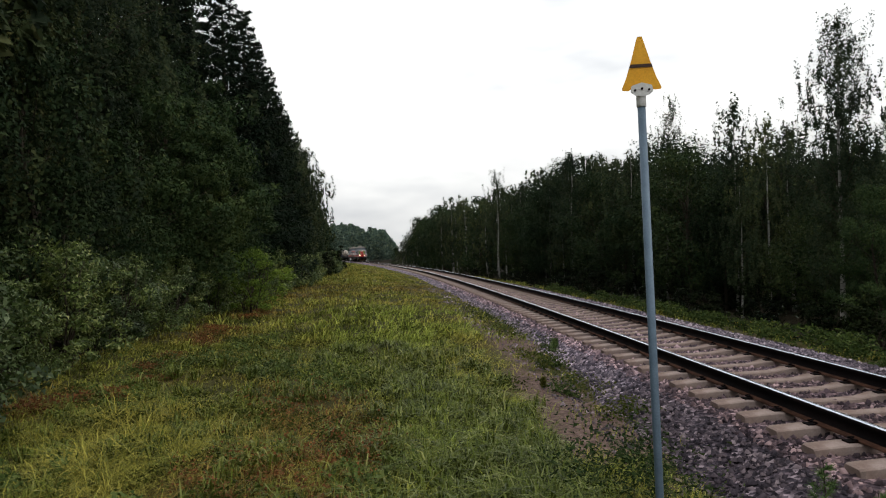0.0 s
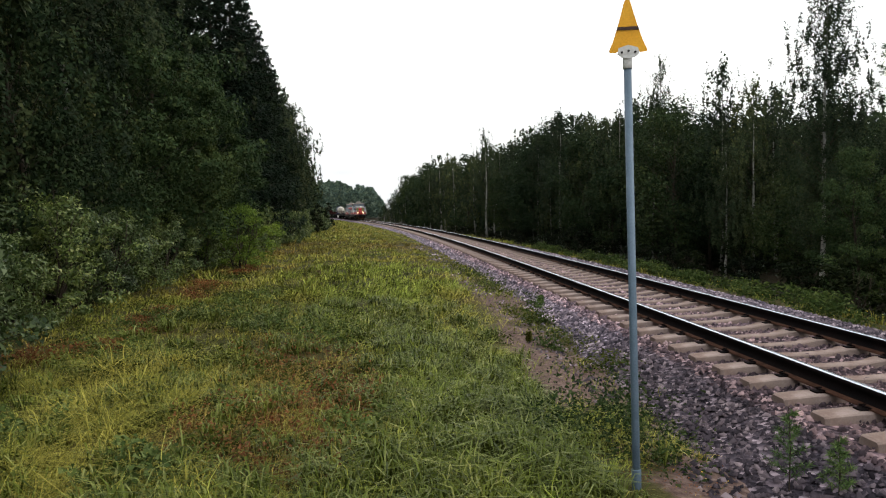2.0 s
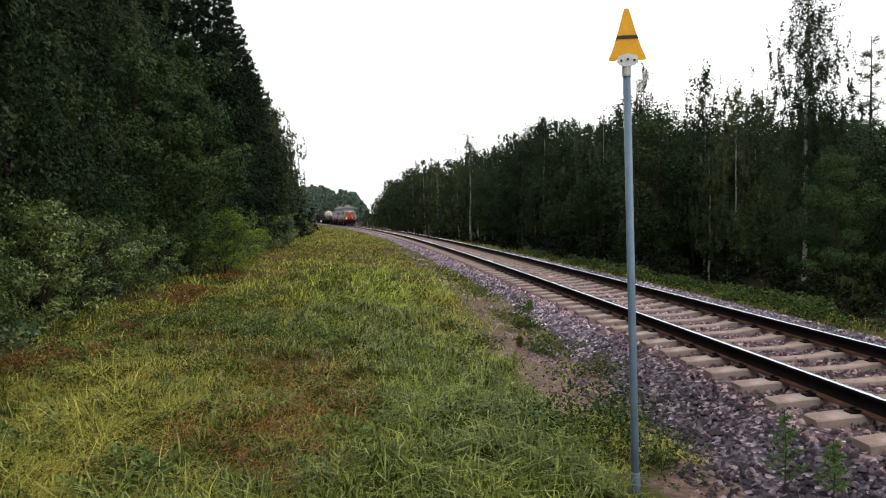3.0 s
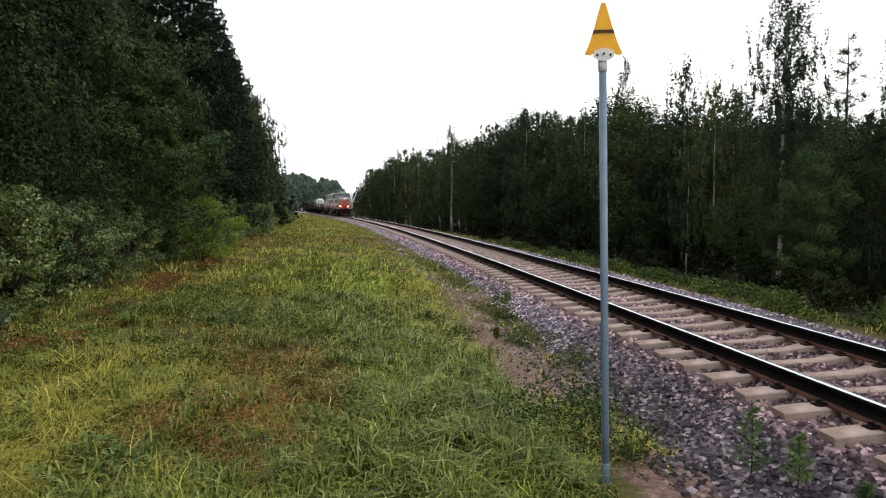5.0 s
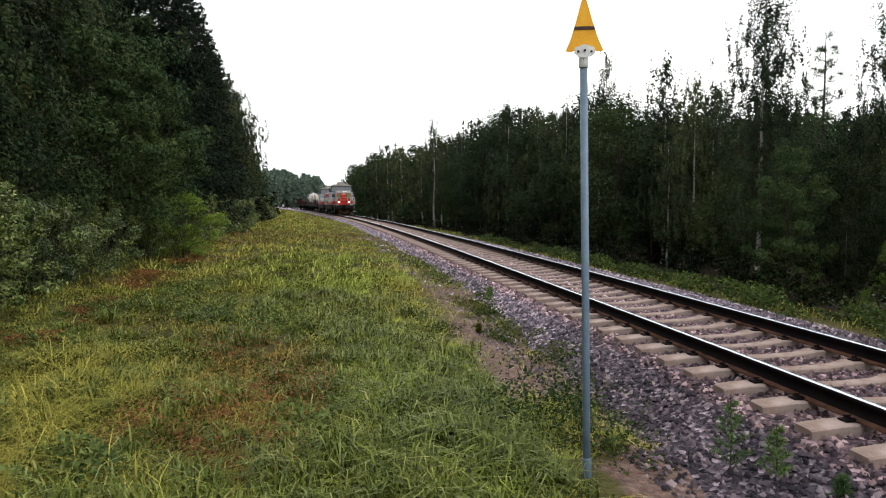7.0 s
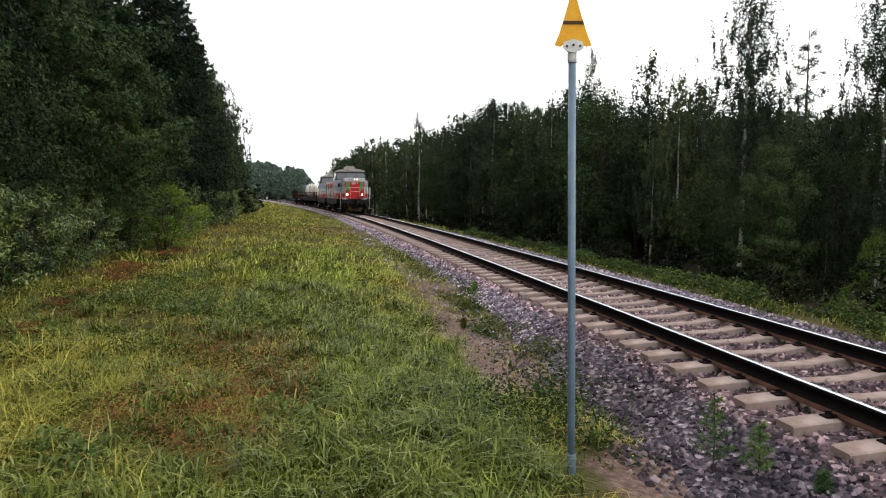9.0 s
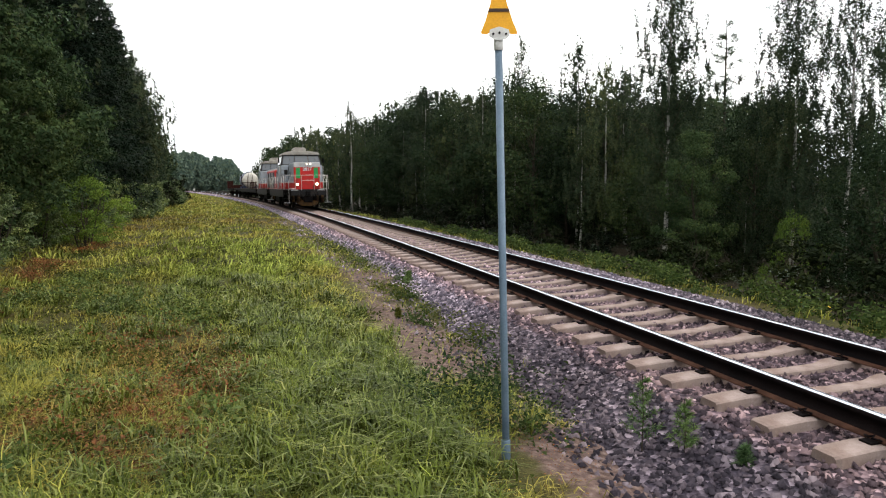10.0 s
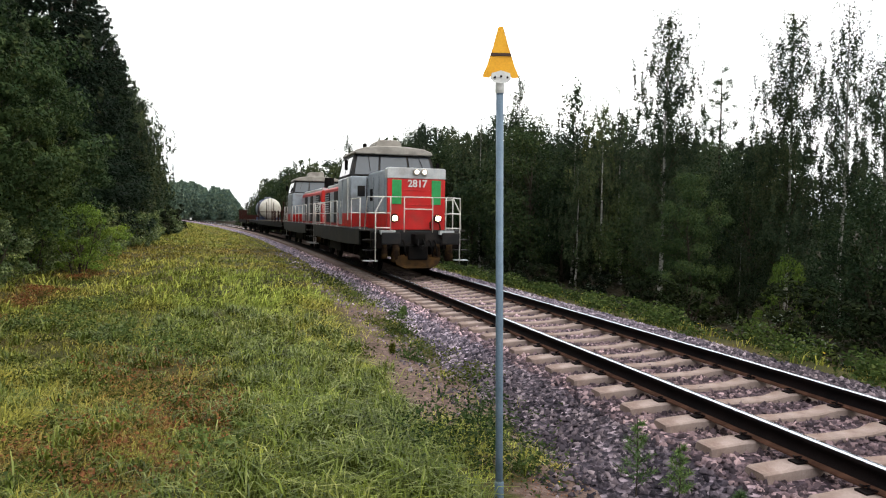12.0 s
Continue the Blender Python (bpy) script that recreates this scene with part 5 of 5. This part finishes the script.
def end_gear(parent, y, s):
    """Buffers, coupling, hoses, plough and steps at one end; s is -1 at the front, 1 at the back."""
    for x in (-0.875, 0.875):
        bm = tube([(x, y + s * 0.02, 1.05), (x, y + s * 0.35, 1.05)], [0.13, 0.11], 14)
        tube([(x, y + s * 0.35, 1.05), (x, y + s * 0.54, 1.05)], [0.085, 0.085], 14, bm)
        box((x - 0.27, y + s * 0.56 - 0.03, 0.86), (x + 0.27, y + s * 0.56 + 0.03, 1.20), 0.028, bm)
        part("buffer", bm, M_SILL, parent, "dark buffer with a broad flat head")
        part("platform_edge", box((x - 0.22, y + s * 0.13 - 0.08, 1.13), (x + 0.22, y + s * 0.13 + 0.08, 1.25), 0.012), M_LIGHTGREY, parent, "pale grey platform edge")
    part("buffer_beam", box((-1.35, y - 0.06, 0.78), (1.35, y + 0.06, 1.24), 0.02), M_SILL, parent)
    bm = box((-0.16, min(y, y + s * 0.5), 0.86), (0.16, max(y, y + s * 0.5), 1.16), 0.04)
    tube([(-0.06, y + s * 0.45, 1.05), (-0.1, y + s * 0.6, 0.85), (0, y + s * 0.62, 0.72), (0.1, y + s * 0.6, 0.85), (0.06, y + s * 0.45, 1.05)], 0.028, 6, bm)
    part("equipment_box", box((-0.30, y + s * 0.1 - 0.16, 0.40), (0.30, y + s * 0.1 + 0.16, 0.82), 0.05), M_DARK, parent)
    for x, z, w in ((-0.62, 0.34, 0.14), (0.62, 0.40, 0.11), (-0.95, 0.44, 0.10), (0.98, 0.36, 0.13)):
        part("air_valve", tube([(x, y + s * 0.05, z), (x, y + s * 0.05, 0.86)], [w, w * 0.8], 9), M_GRIME, parent, "grimy rusty valve housing", True)
    for x in (-1.05, 1.05):
        part("corner_box", box((x - 0.28, y - 0.10, 0.72), (x + 0.28, y + 0.14, 1.20), 0.03), M_DARK, parent)
    part("coupling", bm, M_DARK, parent, "grimy coupling hook and shackle")
    for x in (-0.42, 0.38, 0.52):
        part("brake_hose", tube([(x, y, 0.98), (x, y + s * 0.22, 0.92), (x + 0.04, y + s * 0.26, 0.62), (x + 0.1, y + s * 0.12, 0.45), (x + 0.16, y + s * 0.10, 0.55)], 0.024, 6), M_DARK, parent, "", True)
    outline = [(-0.70, 0.46), (-0.45, 0.55), (0.45, 0.55), (0.70, 0.46), (0.62, 0.27), (0.4, 0.17), (-0.4, 0.17), (-0.62, 0.27)]
    bm = prism(outline, 1, y - 0.04, y + 0.04, 0.01)
    for v in bm.verts:
        v.co.y += s * (0.24 - 0.16 * abs(v.co.x)) * (1 + (0.4 - v.co.z))
    part("plough", bm, M_PLOUGH, parent, "worn rusty-yellow snow plough")
    for x in (-1.36, 1.36):
        for z in (0.38, 0.68, 0.98):
            part("footstep", box((x - 0.2, y - s * 0.02 - 0.16, z - 0.012), (x + 0.2, y - s * 0.02 + 0.16, z + 0.012)), M_LIGHTGREY if z < 0.5 else M_SILL, parent, "metal footstep")


def hood_outline(half, z0, z1, r):
    """Upright sides with rounded shoulders."""
    pts = [(-half, z0), (-half, z1 - r)]
    pts += [(-half + r - r * math.cos(a), z1 - r + r * math.sin(a)) for a in (0.4, 0.8, 1.2)]
    pts += [(-half + r, z1), (half - r, z1)]
    pts += [(half - r + r * math.sin(a), z1 - r + r * math.cos(a)) for a in (0.4, 0.8, 1.2)]
    return pts + [(half, z1 - r), (half, z0)]


def grille(parent, x, y0, y1, z0, z1, slats):
    g = part("grille", box((x - 0.012, y0, z0), (x + 0.012, y1, z1), 0.004), M_SILL, parent, "dark louvred grille")
    step = (z1 - z0) / slats
    for k in range(slats):
        z = z0 + step * (k + 0.5)
        part("slat", box((x - 0.024, y0 + 0.03, z - step * 0.22), (x + 0.024, y1 - 0.03, z + step * 0.22)), M_GREY, g)


def build_loco(label, number):
    """A hood locomotive, front at y = 0 and 12.9 m over the frame; short hood, cab, long hood."""
    loco = tagged(new("diesel_locomotive"), label, "locomotive", "locomotives of the train")
    sets = bogie(loco, 2.6) + bogie(loco, 10.0)
    length = 12.9
    part("underframe", box((-1.25, 0.06, 0.86), (1.25, length - 0.06, 1.22), 0.03), M_DARK, loco)
    for x in (-1.47, 1.47):
        part("side_sill", prism([(0.95, 1.26), (length - 0.95, 1.26), (length - 0.95, 0.80), (9.0, 0.74), (3.6, 0.74), (0.95, 0.80)], 0, x - 0.03, x + 0.03, 0.008), M_SILL, loco, "dark grey side sill")
    part("walkway", box((-1.5, 0.02, 1.22), (1.5, length - 0.02, 1.262), 0.006), M_SILL, loco, "dark chequered walkway")
    part("fuel_tank", box((-1.15, 4.6, 0.34), (1.15, 8.0, 0.88), 0.08), M_DARK, loco)
    part("battery_box", box((-1.40, 4.9, 0.42), (-1.18, 7.6, 0.80), 0.02), M_DARK, loco)
    end_gear(loco, 0.0, -1)
    end_gear(loco, length, 1)
    # short hood
    W = 0.86
    hood = part("short_hood", prism(hood_outline(W, 1.262, 3.02, 0.07), 1, 0.08, 2.75), M_GREY, loco, "grey hood with worn side doors")
    part("hood_lower_band", prism([(-W - 0.006, 1.264), (-W - 0.006, 1.72), (W + 0.006, 1.72), (W + 0.006, 1.264)], 1, 0.10, 2.74), M_RED, hood, "red lower band")
    for s in (-1, 1):
        for y0 in (0.35, 1.13, 1.91):
            part("hood_door", box((s * (W + 0.008) - 0.008, y0, 1.76), (s * (W + 0.008) + 0.008, y0 + 0.70, 2.86), 0.006), M_GREY, hood)
            part("door_gap", box((s * (W + 0.004) - 0.006, y0 + 0.70, 1.76), (s * (W + 0.004) + 0.006, y0 + 0.76, 2.86)), M_SILL, hood)
        part("hood_vent", box((s * (W + 0.02) - 0.008, 1.98, 2.12), (s * (W + 0.02) + 0.008, 2.38, 2.50), 0.004), M_DARK, hood, "dark square vent")
    face = part("nose_panel", prism(hood_outline(W + 0.004, 1.266, 2.74, 0.01), 1, 0.0, 0.078, 0.012), M_RED, loco, "bright red nose panel")
    part("nose_top", prism(hood_outline(W + 0.012, 2.742, 3.05, 0.06), 1, -0.012, 0.30, 0.012), M_LIGHTGREY, loco, "pale grey band along the nose top")
    for x0 in (-0.73, 0.45):
        part("green_panel", box((x0, -0.014, 2.0), (x0 + 0.28, -0.002, 2.70), 0.003), M_GREEN, face, "bright green panel")
    part("nose_ridge", box((-0.44, -0.012, 1.98), (0.44, -0.002, 2.0), 0.003), M_RED, face)
    part("nose_ridge", box((-0.44, -0.012, 2.40), (0.44, -0.002, 2.42), 0.003), M_RED, face)
    txt = bpy.data.curves.new("number", "FONT")
    txt.body, txt.size, txt.extrude, txt.align_x, txt.offset = number, 0.29, 0.004, "CENTER", 0.006
    tob = new("number_tmp", txt)
    bpy.context.view_layer.update()
    tme = bpy.data.meshes.new_from_object(tob.evaluated_get(bpy.context.evaluated_depsgraph_get()))
    bpy.data.objects.remove(tob)
    tme.materials.clear()
    tme.materials.append(M_WHITE)
    num = new("number", tme)
    num.parent = face
    num["label"] = "white running number on the nose"
    num.matrix_basis = pose(0.02, -0.010, 2.505, 90, 0, 0)
    for x in (-0.655, 0.63):
        lamp = part("headlamp", tube([(x, -0.10, 1.60), (x, -0.098, 1.60), (x, 0.0, 1.60)], [0.10, 0.115, 0.12], 18), M_DARK, loco, "round lit headlamp", True)
        part("lamp_lens", disc((x, -0.105, 1.60), 0.078, 1, 0.014, 18), M_LAMP, lamp, "glowing warm white lens")
    for x in (-0.02, 0.21):
        lamp = part("upper_lamp", tube([(x, -0.09, 2.93), (x, -0.088, 2.93), (x, 0.02, 2.93)], [0.085, 0.10, 0.105], 18), M_ROOF, loco, "round upper headlamp", True)
        part("lamp_lens", disc((x, -0.094, 2.93), 0.062, 1, 0.012, 18), M_LAMPTOP, lamp, "glowing white lens")
    part("nose_hose", tube([(0.42, -0.02, 1.30), (0.40, -0.06, 1.48), (0.47, -0.08, 1.56), (0.62, -0.08, 1.54), (0.70, -0.05, 1.40), (0.72, -0.05, 1.22)], 0.020, 6), M_PLOUGH, loco, "pale yellow hose", True)
    # cab: upright lower part, raked windscreens above
    y0, y1, hw = 2.75, 5.35, 1.44
    cab = part("cab", box((-hw, y0, 1.262), (hw, y1, 2.93), 0.04), M_GREY, loco, "grey cab body with scuffed sides")
    part("cab_lower_band", box((-hw - 0.006, y0 - 0.006, 1.30), (hw + 0.006, y1 + 0.006, 1.74), 0.01), M_RED, cab, "red lower band")
    bm = bmesh.new()
    low = [(-hw, y0 + 0.02), (hw, y0 + 0.02), (hw, y1 - 0.02), (-hw, y1 - 0.02)]
    top = [(-hw + 0.17, y0 + 0.26), (hw - 0.17, y0 + 0.26), (hw - 0.17, y1 - 0.26), (-hw + 0.17, y1 - 0.26)]
    va = [bm.verts.new((x, y, 2.93)) for x, y in low]
    vb = [bm.verts.new((x, y, 3.68)) for x, y in top]
    bm.faces.new(va[::-1]), bm.faces.new(vb)
    for i in range(4):
        bm.faces.new((va[i], va[(i + 1) % 4], vb[(i + 1) % 4], vb[i]))
    bmesh.ops.bevel(bm, geom=bm.edges[:], offset=0.03, segments=2, affect="EDGES")
    part("window_band", bm, M_SILL, cab, "dark window band")

    def pane(name, a, b, c, d, out):
        """A pane of glass on the raked band."""
        n = Vector(out)
        bm = bmesh.new()
        q = [Vector(p) for p in (a, b, c, d)]
        v0 = [bm.verts.new(p + n * 0.004) for p in q]
        v1 = [bm.verts.new(p + n * 0.016) for p in q]
        bm.faces.new(v0[::-1]), bm.faces.new(v1)
        for i in range(4):
            bm.faces.new((v0[i], v0[(i + 1) % 4], v1[(i + 1) % 4], v1[i]))
        bmesh.ops.recalc_face_normals(bm, faces=bm.faces[:])
        return part(name, bm, M_GLASS, cab, "dark reflecting window glass")

    def rake(u, z, end):
        k = (z - 2.93) / 0.75
        x = u * (hw - 0.17 * k)
        return (x, y0 + 0.02 + 0.24 * k, z) if end == 0 else (x, y1 - 0.02 - 0.24 * k, z)

    for end, ny in ((0, -0.95), (1, 0.95)):
        for u0, u1 in ((-0.92, -0.38), (-0.33, 0.33), (0.38, 0.92)):
            pane("windscreen", rake(u0, 2.99, end), rake(u1, 2.99, end), rake(u1, 3.60, end), rake(u0, 3.60, end), (0, ny, 0.3))
            if u0 != -0.33:
                p0, p1 = Vector(rake((u0 + u1) / 2, 3.62, end)), Vector(rake((u0 + u1) / 2 + 0.08, 3.10, end))
                o = Vector((0, ny, 0.3)) * 0.035
                part("wiper", tube([p0 + o, p1 + o], 0.008, 4), M_DARK, cab)
    for s in (-1, 1):
        for a, b in ((y0 + 0.34, y0 + 1.12), (y0 + 1.22, y0 + 2.28)):
            x0, x1 = s * hw, s * (hw - 0.17)
            f0, f1 = 0.06 / 0.75, 0.62 / 0.75
            xa, xb = x0 + (x1 - x0) * f0, x0 + (x1 - x0) * f1
            pane("side_window", (xa, a, 2.99), (xa, b, 2.99), (xb, b, 3.55), (xb, a, 3.55), (s * 0.97, 0, 0.22))
        door = part("cab_door", box((s * (hw + 0.012) - 0.012, y1 - 0.98, 1.36), (s * (hw + 0.012) + 0.012, y1 - 0.28, 2.88), 0.01), M_GREY, cab, "grey cab door")
        part("door_handle", tube([(s * (hw + 0.05), y1 - 0.92, 1.95), (s * (hw + 0.05), y1 - 0.92, 2.15)], 0.014, 6), M_RAILWHITE, door)
        part("grab_bar", tube([(s * (hw + 0.07), y0 + 0.12, 1.5), (s * (hw + 0.07), y0 + 0.12, 2.85)], 0.016, 6), M_RAILWHITE, cab)
        part("mirror", box((s * (hw + 0.10) - 0.05, y0 + 0.25, 3.12), (s * (hw + 0.10) + 0.05, y0 + 0.31, 3.45), 0.015), M_DARK, cab, "black mirror on the cab corner")
    roof = [(-1.27, 3.66), (-1.31, 3.70), (-1.25, 3.79), (-1.0, 3.87), (-0.5, 3.925), (0, 3.94), (0.5, 3.925), (1.0, 3.87), (1.25, 3.79), (1.31, 3.70), (1.27, 3.66)]
    part("cab_roof", prism(roof, 1, y0 + 0.08, y1 - 0.08, 0.03), M_ROOF, loco, "dusty rounded cab roof")
    part("roof_unit", prism([(-0.47, 3.90), (-0.43, 4.13), (-0.33, 4.22), (0.33, 4.22), (0.43, 4.13), (0.47, 3.90)], 1, y0 + 0.9, y0 + 2.1, 0.03), M_ROOF, loco, "dusty ventilation box on the roof")
    part("horn", tube([(-0.95, y0 + 0.5, 3.93), (-0.95, y0 + 0.2, 3.94)], [0.03, 0.07], 10), M_DARK, loco)
    part("cab_front_vent", box((-1.22, y0 - 0.014, 2.28), (-0.98, y0 - 0.002, 2.62), 0.004), M_SILL, cab, "dark square vent")
    part("panel_gap", box((-0.93, y0 - 0.012, 1.76), (-0.90, y0 - 0.002, 2.9)), M_DARK, cab)
    # long hood
    part("long_hood", prism(hood_outline(W, 1.262, 2.86, 0.10), 1, y1, length - 0.08), M_RED, loco, "red long hood with doors and grilles")
    part("hood_roof", prism(hood_outline(W - 0.08, 2.85, 2.99, 0.05), 1, y1 + 0.2, length - 0.3), M_LIGHTGREY, loco, "pale hood roof")
    part("hood_side_band", prism([(-W - 0.006, 1.75), (-W - 0.006, 2.35), (W + 0.006, 2.35), (W + 0.006, 1.75)], 1, y1 + 0.05, length - 0.12), M_GREY, loco, "grey side band")
    for s in (-1, 1):
        for k in range(6):
            ya = y1 + 0.25 + k * 1.13
            part("hood_door", box((s * (W + 0.018) - 0.01, ya, 1.36), (s * (W + 0.018) + 0.01, ya + 1.05, 2.66), 0.008), M_SILL if k % 2 else M_GREY, loco)
        grille(loco, s * (W + 0.04), length - 1.6, length - 0.4, 1.7, 2.6, 9)
    part("exhaust_stack", tube([(0, y1 + 4.4, 2.9), (0, y1 + 4.4, 3.62), (0, y1 + 4.4, 3.63)], [0.27, 0.25, 0.2], 14), M_DARK, loco, "sooty exhaust stack")
    part("cooling_fan", disc((0, length - 1.1, 3.02), 0.55, 2, 0.10, 22), M_DARK, loco)
    part("end_panel", prism(hood_outline(W + 0.004, 1.266, 2.84, 0.08), 1, length - 0.078, length - 0.01, 0.012), M_RED, loco)
    # handrails: front and rear platforms, and along the walkways
    for e, s in ((-0.24, 1), (length + 0.24, -1)):
        for x in (-1, 1):
            handrail(loco, [
                [(x * 1.25, e, 0.36), (x * 1.25, e, 1.78), (x * 1.03, e, 2.20), (x * 0.42, e, 2.20), (x * 0.42, e, 1.20)],
                [(x * 1.25, e, 1.74), (x * 0.82, e, 1.74), (x * 0.82, e, 1.26)],
                [(x * 1.25, e, 1.32), (x * 0.82, e, 1.32)],
                [(x * 0.82, e, 2.20), (x * 0.82, e, 1.74)],
                [(x * 1.03, e, 2.20), (x * 1.40, e + s * 0.45, 2.20), (x * 1.46, e + s * 0.55, 1.26)],
                [(x * 1.25, e, 1.74), (x * 1.42, e + s * 0.45, 1.74)]], "end_handrail")
        handrail(loco, [[(-0.42, e, 2.20), (0.42, e, 2.20)], [(-0.42, e, 1.86), (0.42, e, 1.86)]], "end_handrail")
    for s in (-1, 1):
        x = s * 1.45
        for a, b in ((1.05, 2.55), (y1 + 0.15, length - 1.1)):
            n = max(2, round((b - a) / 1.6) + 1)
            posts = [[(x, a + (b - a) * k / (n - 1), 0.8 if k == 0 else 1.26), (x, a + (b - a) * k / (n - 1), 2.18)] for k in range(n)]
            handrail(loco, posts + [[(x, a, 2.18), (x, b, 2.18)], [(x, a, 1.74), (x, b, 1.74)]], "side_handrail")
    return loco, sets, length


def build_flat_wagon(stake=1.15, staked=10, L=21.8):
    """A long low wagon with upright stakes and red-brown ends."""
    w = tagged(new("flat_wagon"), "low red-brown flat wagon with upright stakes", "wagon")
    sets = bogie(w, 2.2, 0.9, 0.46) + bogie(w, L - 2.2, 0.9, 0.46)
    part("frame", box((-1.3, 0, 0.95), (1.3, L, 1.2), 0.02), M_WAGONRED, w)
    part("deck", box((-1.4, 0.05, 1.2), (1.4, L - 0.05, 1.27), 0.01), M_WOOD, w, "dark plank deck")
    for e in (0.1, L - 0.1)[: 2 if staked > 5 else 1]:
        part("end_wall", box((-1.35, e - 0.05, 1.27), (1.35, e + 0.05, 1.27 + 0.4 * stake), 0.02), M_WAGONRED, w)
    for s in (-1, 1):
        part("side_beam", box((s * 1.42 - 0.05, 0.2, 0.85), (s * 1.42 + 0.05, L - 0.2, 1.22), 0.01), M_DARK, w)
        for k in range(staked):
            y = 0.5 + k * (L - 1.0) / 9
            part("stake", box((s * 1.43 - 0.05, y - 0.05, 1.1), (s * 1.43 + 0.05, y + 0.05, 1.2 + stake), 0.012), M_WAGONRED, w)
    for y, s in ((0, -1), (L, 1)):
        for x in (-0.875, 0.875):
            part("buffer", tube([(x, y, 1.05), (x, y + s * 0.4, 1.05), (x, y + s * 0.41, 1.05), (x, y + s * 0.46, 1.05)], [0.1, 0.09, 0.22, 0.22], 14), M_DARK, w, "", True)
    return w, sets, L


def build_tank_wagon(label, cream=True):
    """A low wagon that carries a tank held in a frame."""
    w = tagged(new("tank_wagon"), label, "wagon", "tank wagons of the train")
    L = 12.0
    sets = bogie(w, 2.0, 0.9, 0.46) + bogie(w, L - 2.0, 0.9, 0.46)
    part("frame", box((-1.3, 0, 0.95), (1.3, L, 1.22), 0.02), M_DARK, w)
    r, zc = 1.06, 2.36
    pts, rad = [], []
    for k in range(7):
        a = k / 6 * math.pi / 2
        pts.append((0, 1.0 + 0.42 * (1 - math.sin(a)), zc)), rad.append(max(0.02, r * math.cos(a)))
    pts, rad = pts[::-1], rad[::-1]
    pts2 = [(0, 7.6 - p[1], zc) for p in pts[::-1]]
    part("tank_end", tube(pts, rad, 32), M_CREAM if cream else M_TANKGREY, w, "cream domed tank end", True)
    part("tank_shell", tube([(0, 1.42, zc), (0, 6.18, zc)], r, 32), M_TANKGREY, w, "grey cylindrical tank shell", True)
    part("tank_end", tube(pts2, rad[::-1], 32), M_CREAM, w, "", True)
    for y in (1.9, 3.8, 5.7):
        bm = bmesh.new()
        tube([(math.cos(a) * (r + 0.02), y, zc + math.sin(a) * (r + 0.02)) for a in np.linspace(-0.5, math.pi + 0.5, 20)], 0.035, 5, bm)
        part("tank_band", bm, M_BLUE, w, "dark blue band")
        part("cradle", box((-1.0, y - 0.12, 1.22), (1.0, y + 0.12, 1.55), 0.03), M_BLUE, w, "dark blue cradle")
    part("dome", tube([(0, 3.8, zc + r - 0.05), (0, 3.8, zc + r + 0.14), (0, 3.8, zc + r + 0.16)], [0.35, 0.35, 0.25], 18), M_TANKGREY, w)
    part("ladder", tube([(-0.25, 0.96, 1.2), (-0.25, 0.94, 3.4)], 0.02, 5, tube([(0.1, 0.96, 1.2), (0.1, 0.94, 3.4)], 0.02, 5)), M_DARK, w)
    for s in (-1, 1):
        part("end_stake", box((s * 1.2 - 0.05, 0.35, 1.2), (s * 1.2 + 0.05, 0.45, 3.1), 0.01), M_WAGONRED, w, "red-brown upright")
    for x in (-0.5, 0.2):
        part("end_stake", box((x, 0.36, 1.2), (x + 0.06, 0.44, 3.0), 0.01), M_WAGONRED, w)
    part("end_rail", box((-1.25, 0.36, 2.0), (1.25, 0.43, 2.08), 0.01), M_WAGONRED, w)
    for y, s in ((0, -1), (L, 1)):
        for x in (-0.875, 0.875):
            part("buffer", tube([(x, y, 1.05), (x, y + s * 0.4, 1.05), (x, y + s * 0.41, 1.05), (x, y + s * 0.46, 1.05)], [0.1, 0.09, 0.22, 0.22], 14), M_DARK, w, "", True)
    return w, sets, L


LOCO_A = build_loco("grey and red diesel locomotive, headlamps lit, green nose panels", "2817")
LOCO_B = build_loco("grey and red diesel hood locomotive coupled long hood first", "")
FLAT = build_flat_wagon(0.8, 4)
TANK = build_tank_wagon("tank wagon with a cream domed end and grey shell")
FLAT_B = build_flat_wagon(1.2, 10, 12.0)
# thing, wheelsets, length, metres of its nearer end behind the leading nose, turned round, wheel radius
CONSIST = [(*LOCO_A, 0.0, False, 0.5), (*LOCO_B, 14.1, True, 0.5), (*FLAT, 28.1, False, 0.46), (*TANK, 51.2, False, 0.46), (*FLAT_B, 64.3, False, 0.46)]
SPEED, NOSE_LAST = 13.98, 19.8


def motions():
    """The train runs towards the camera at an even speed."""
    for thing, sets, length, behind, turned, r in CONSIST:
        rows = []
        for k in range(49):
            t = k * 0.25
            y0 = NOSE_LAST + SPEED * (12.0 - t) + behind
            ya, yb = y0 + length * 0.2, y0 + length * 0.8
            xa, xb = float(line_x(ya)), float(line_x(yb))
            za, zb = float(line_z(ya)), float(line_z(yb))
            turn = math.degrees(math.atan2(-(xb - xa), yb - ya))
            tilt = math.degrees(math.atan2(zb - za, yb - ya))
            c = Vector(((xa + xb) / 2, (ya + yb) / 2, (za + zb) / 2))
            m = Matrix.Translation(c) @ pose(0, 0, 0, tilt, 0, turn)
            m = m @ (pose(0, length / 2, 0, 0, 0, 180) if turned else pose(0, -length / 2, 0))
            rows.append((t, m))
        walk(thing, rows)
        for w in sets:
            at = w.location.copy()
            way = -1 if turned else 1
            walk(w, [(k / 30, Matrix.Translation(at) @ pose(0, 0, 0, way * math.degrees(SPEED * k / 30 / r) % 360)) for k in range(361)])


motions()
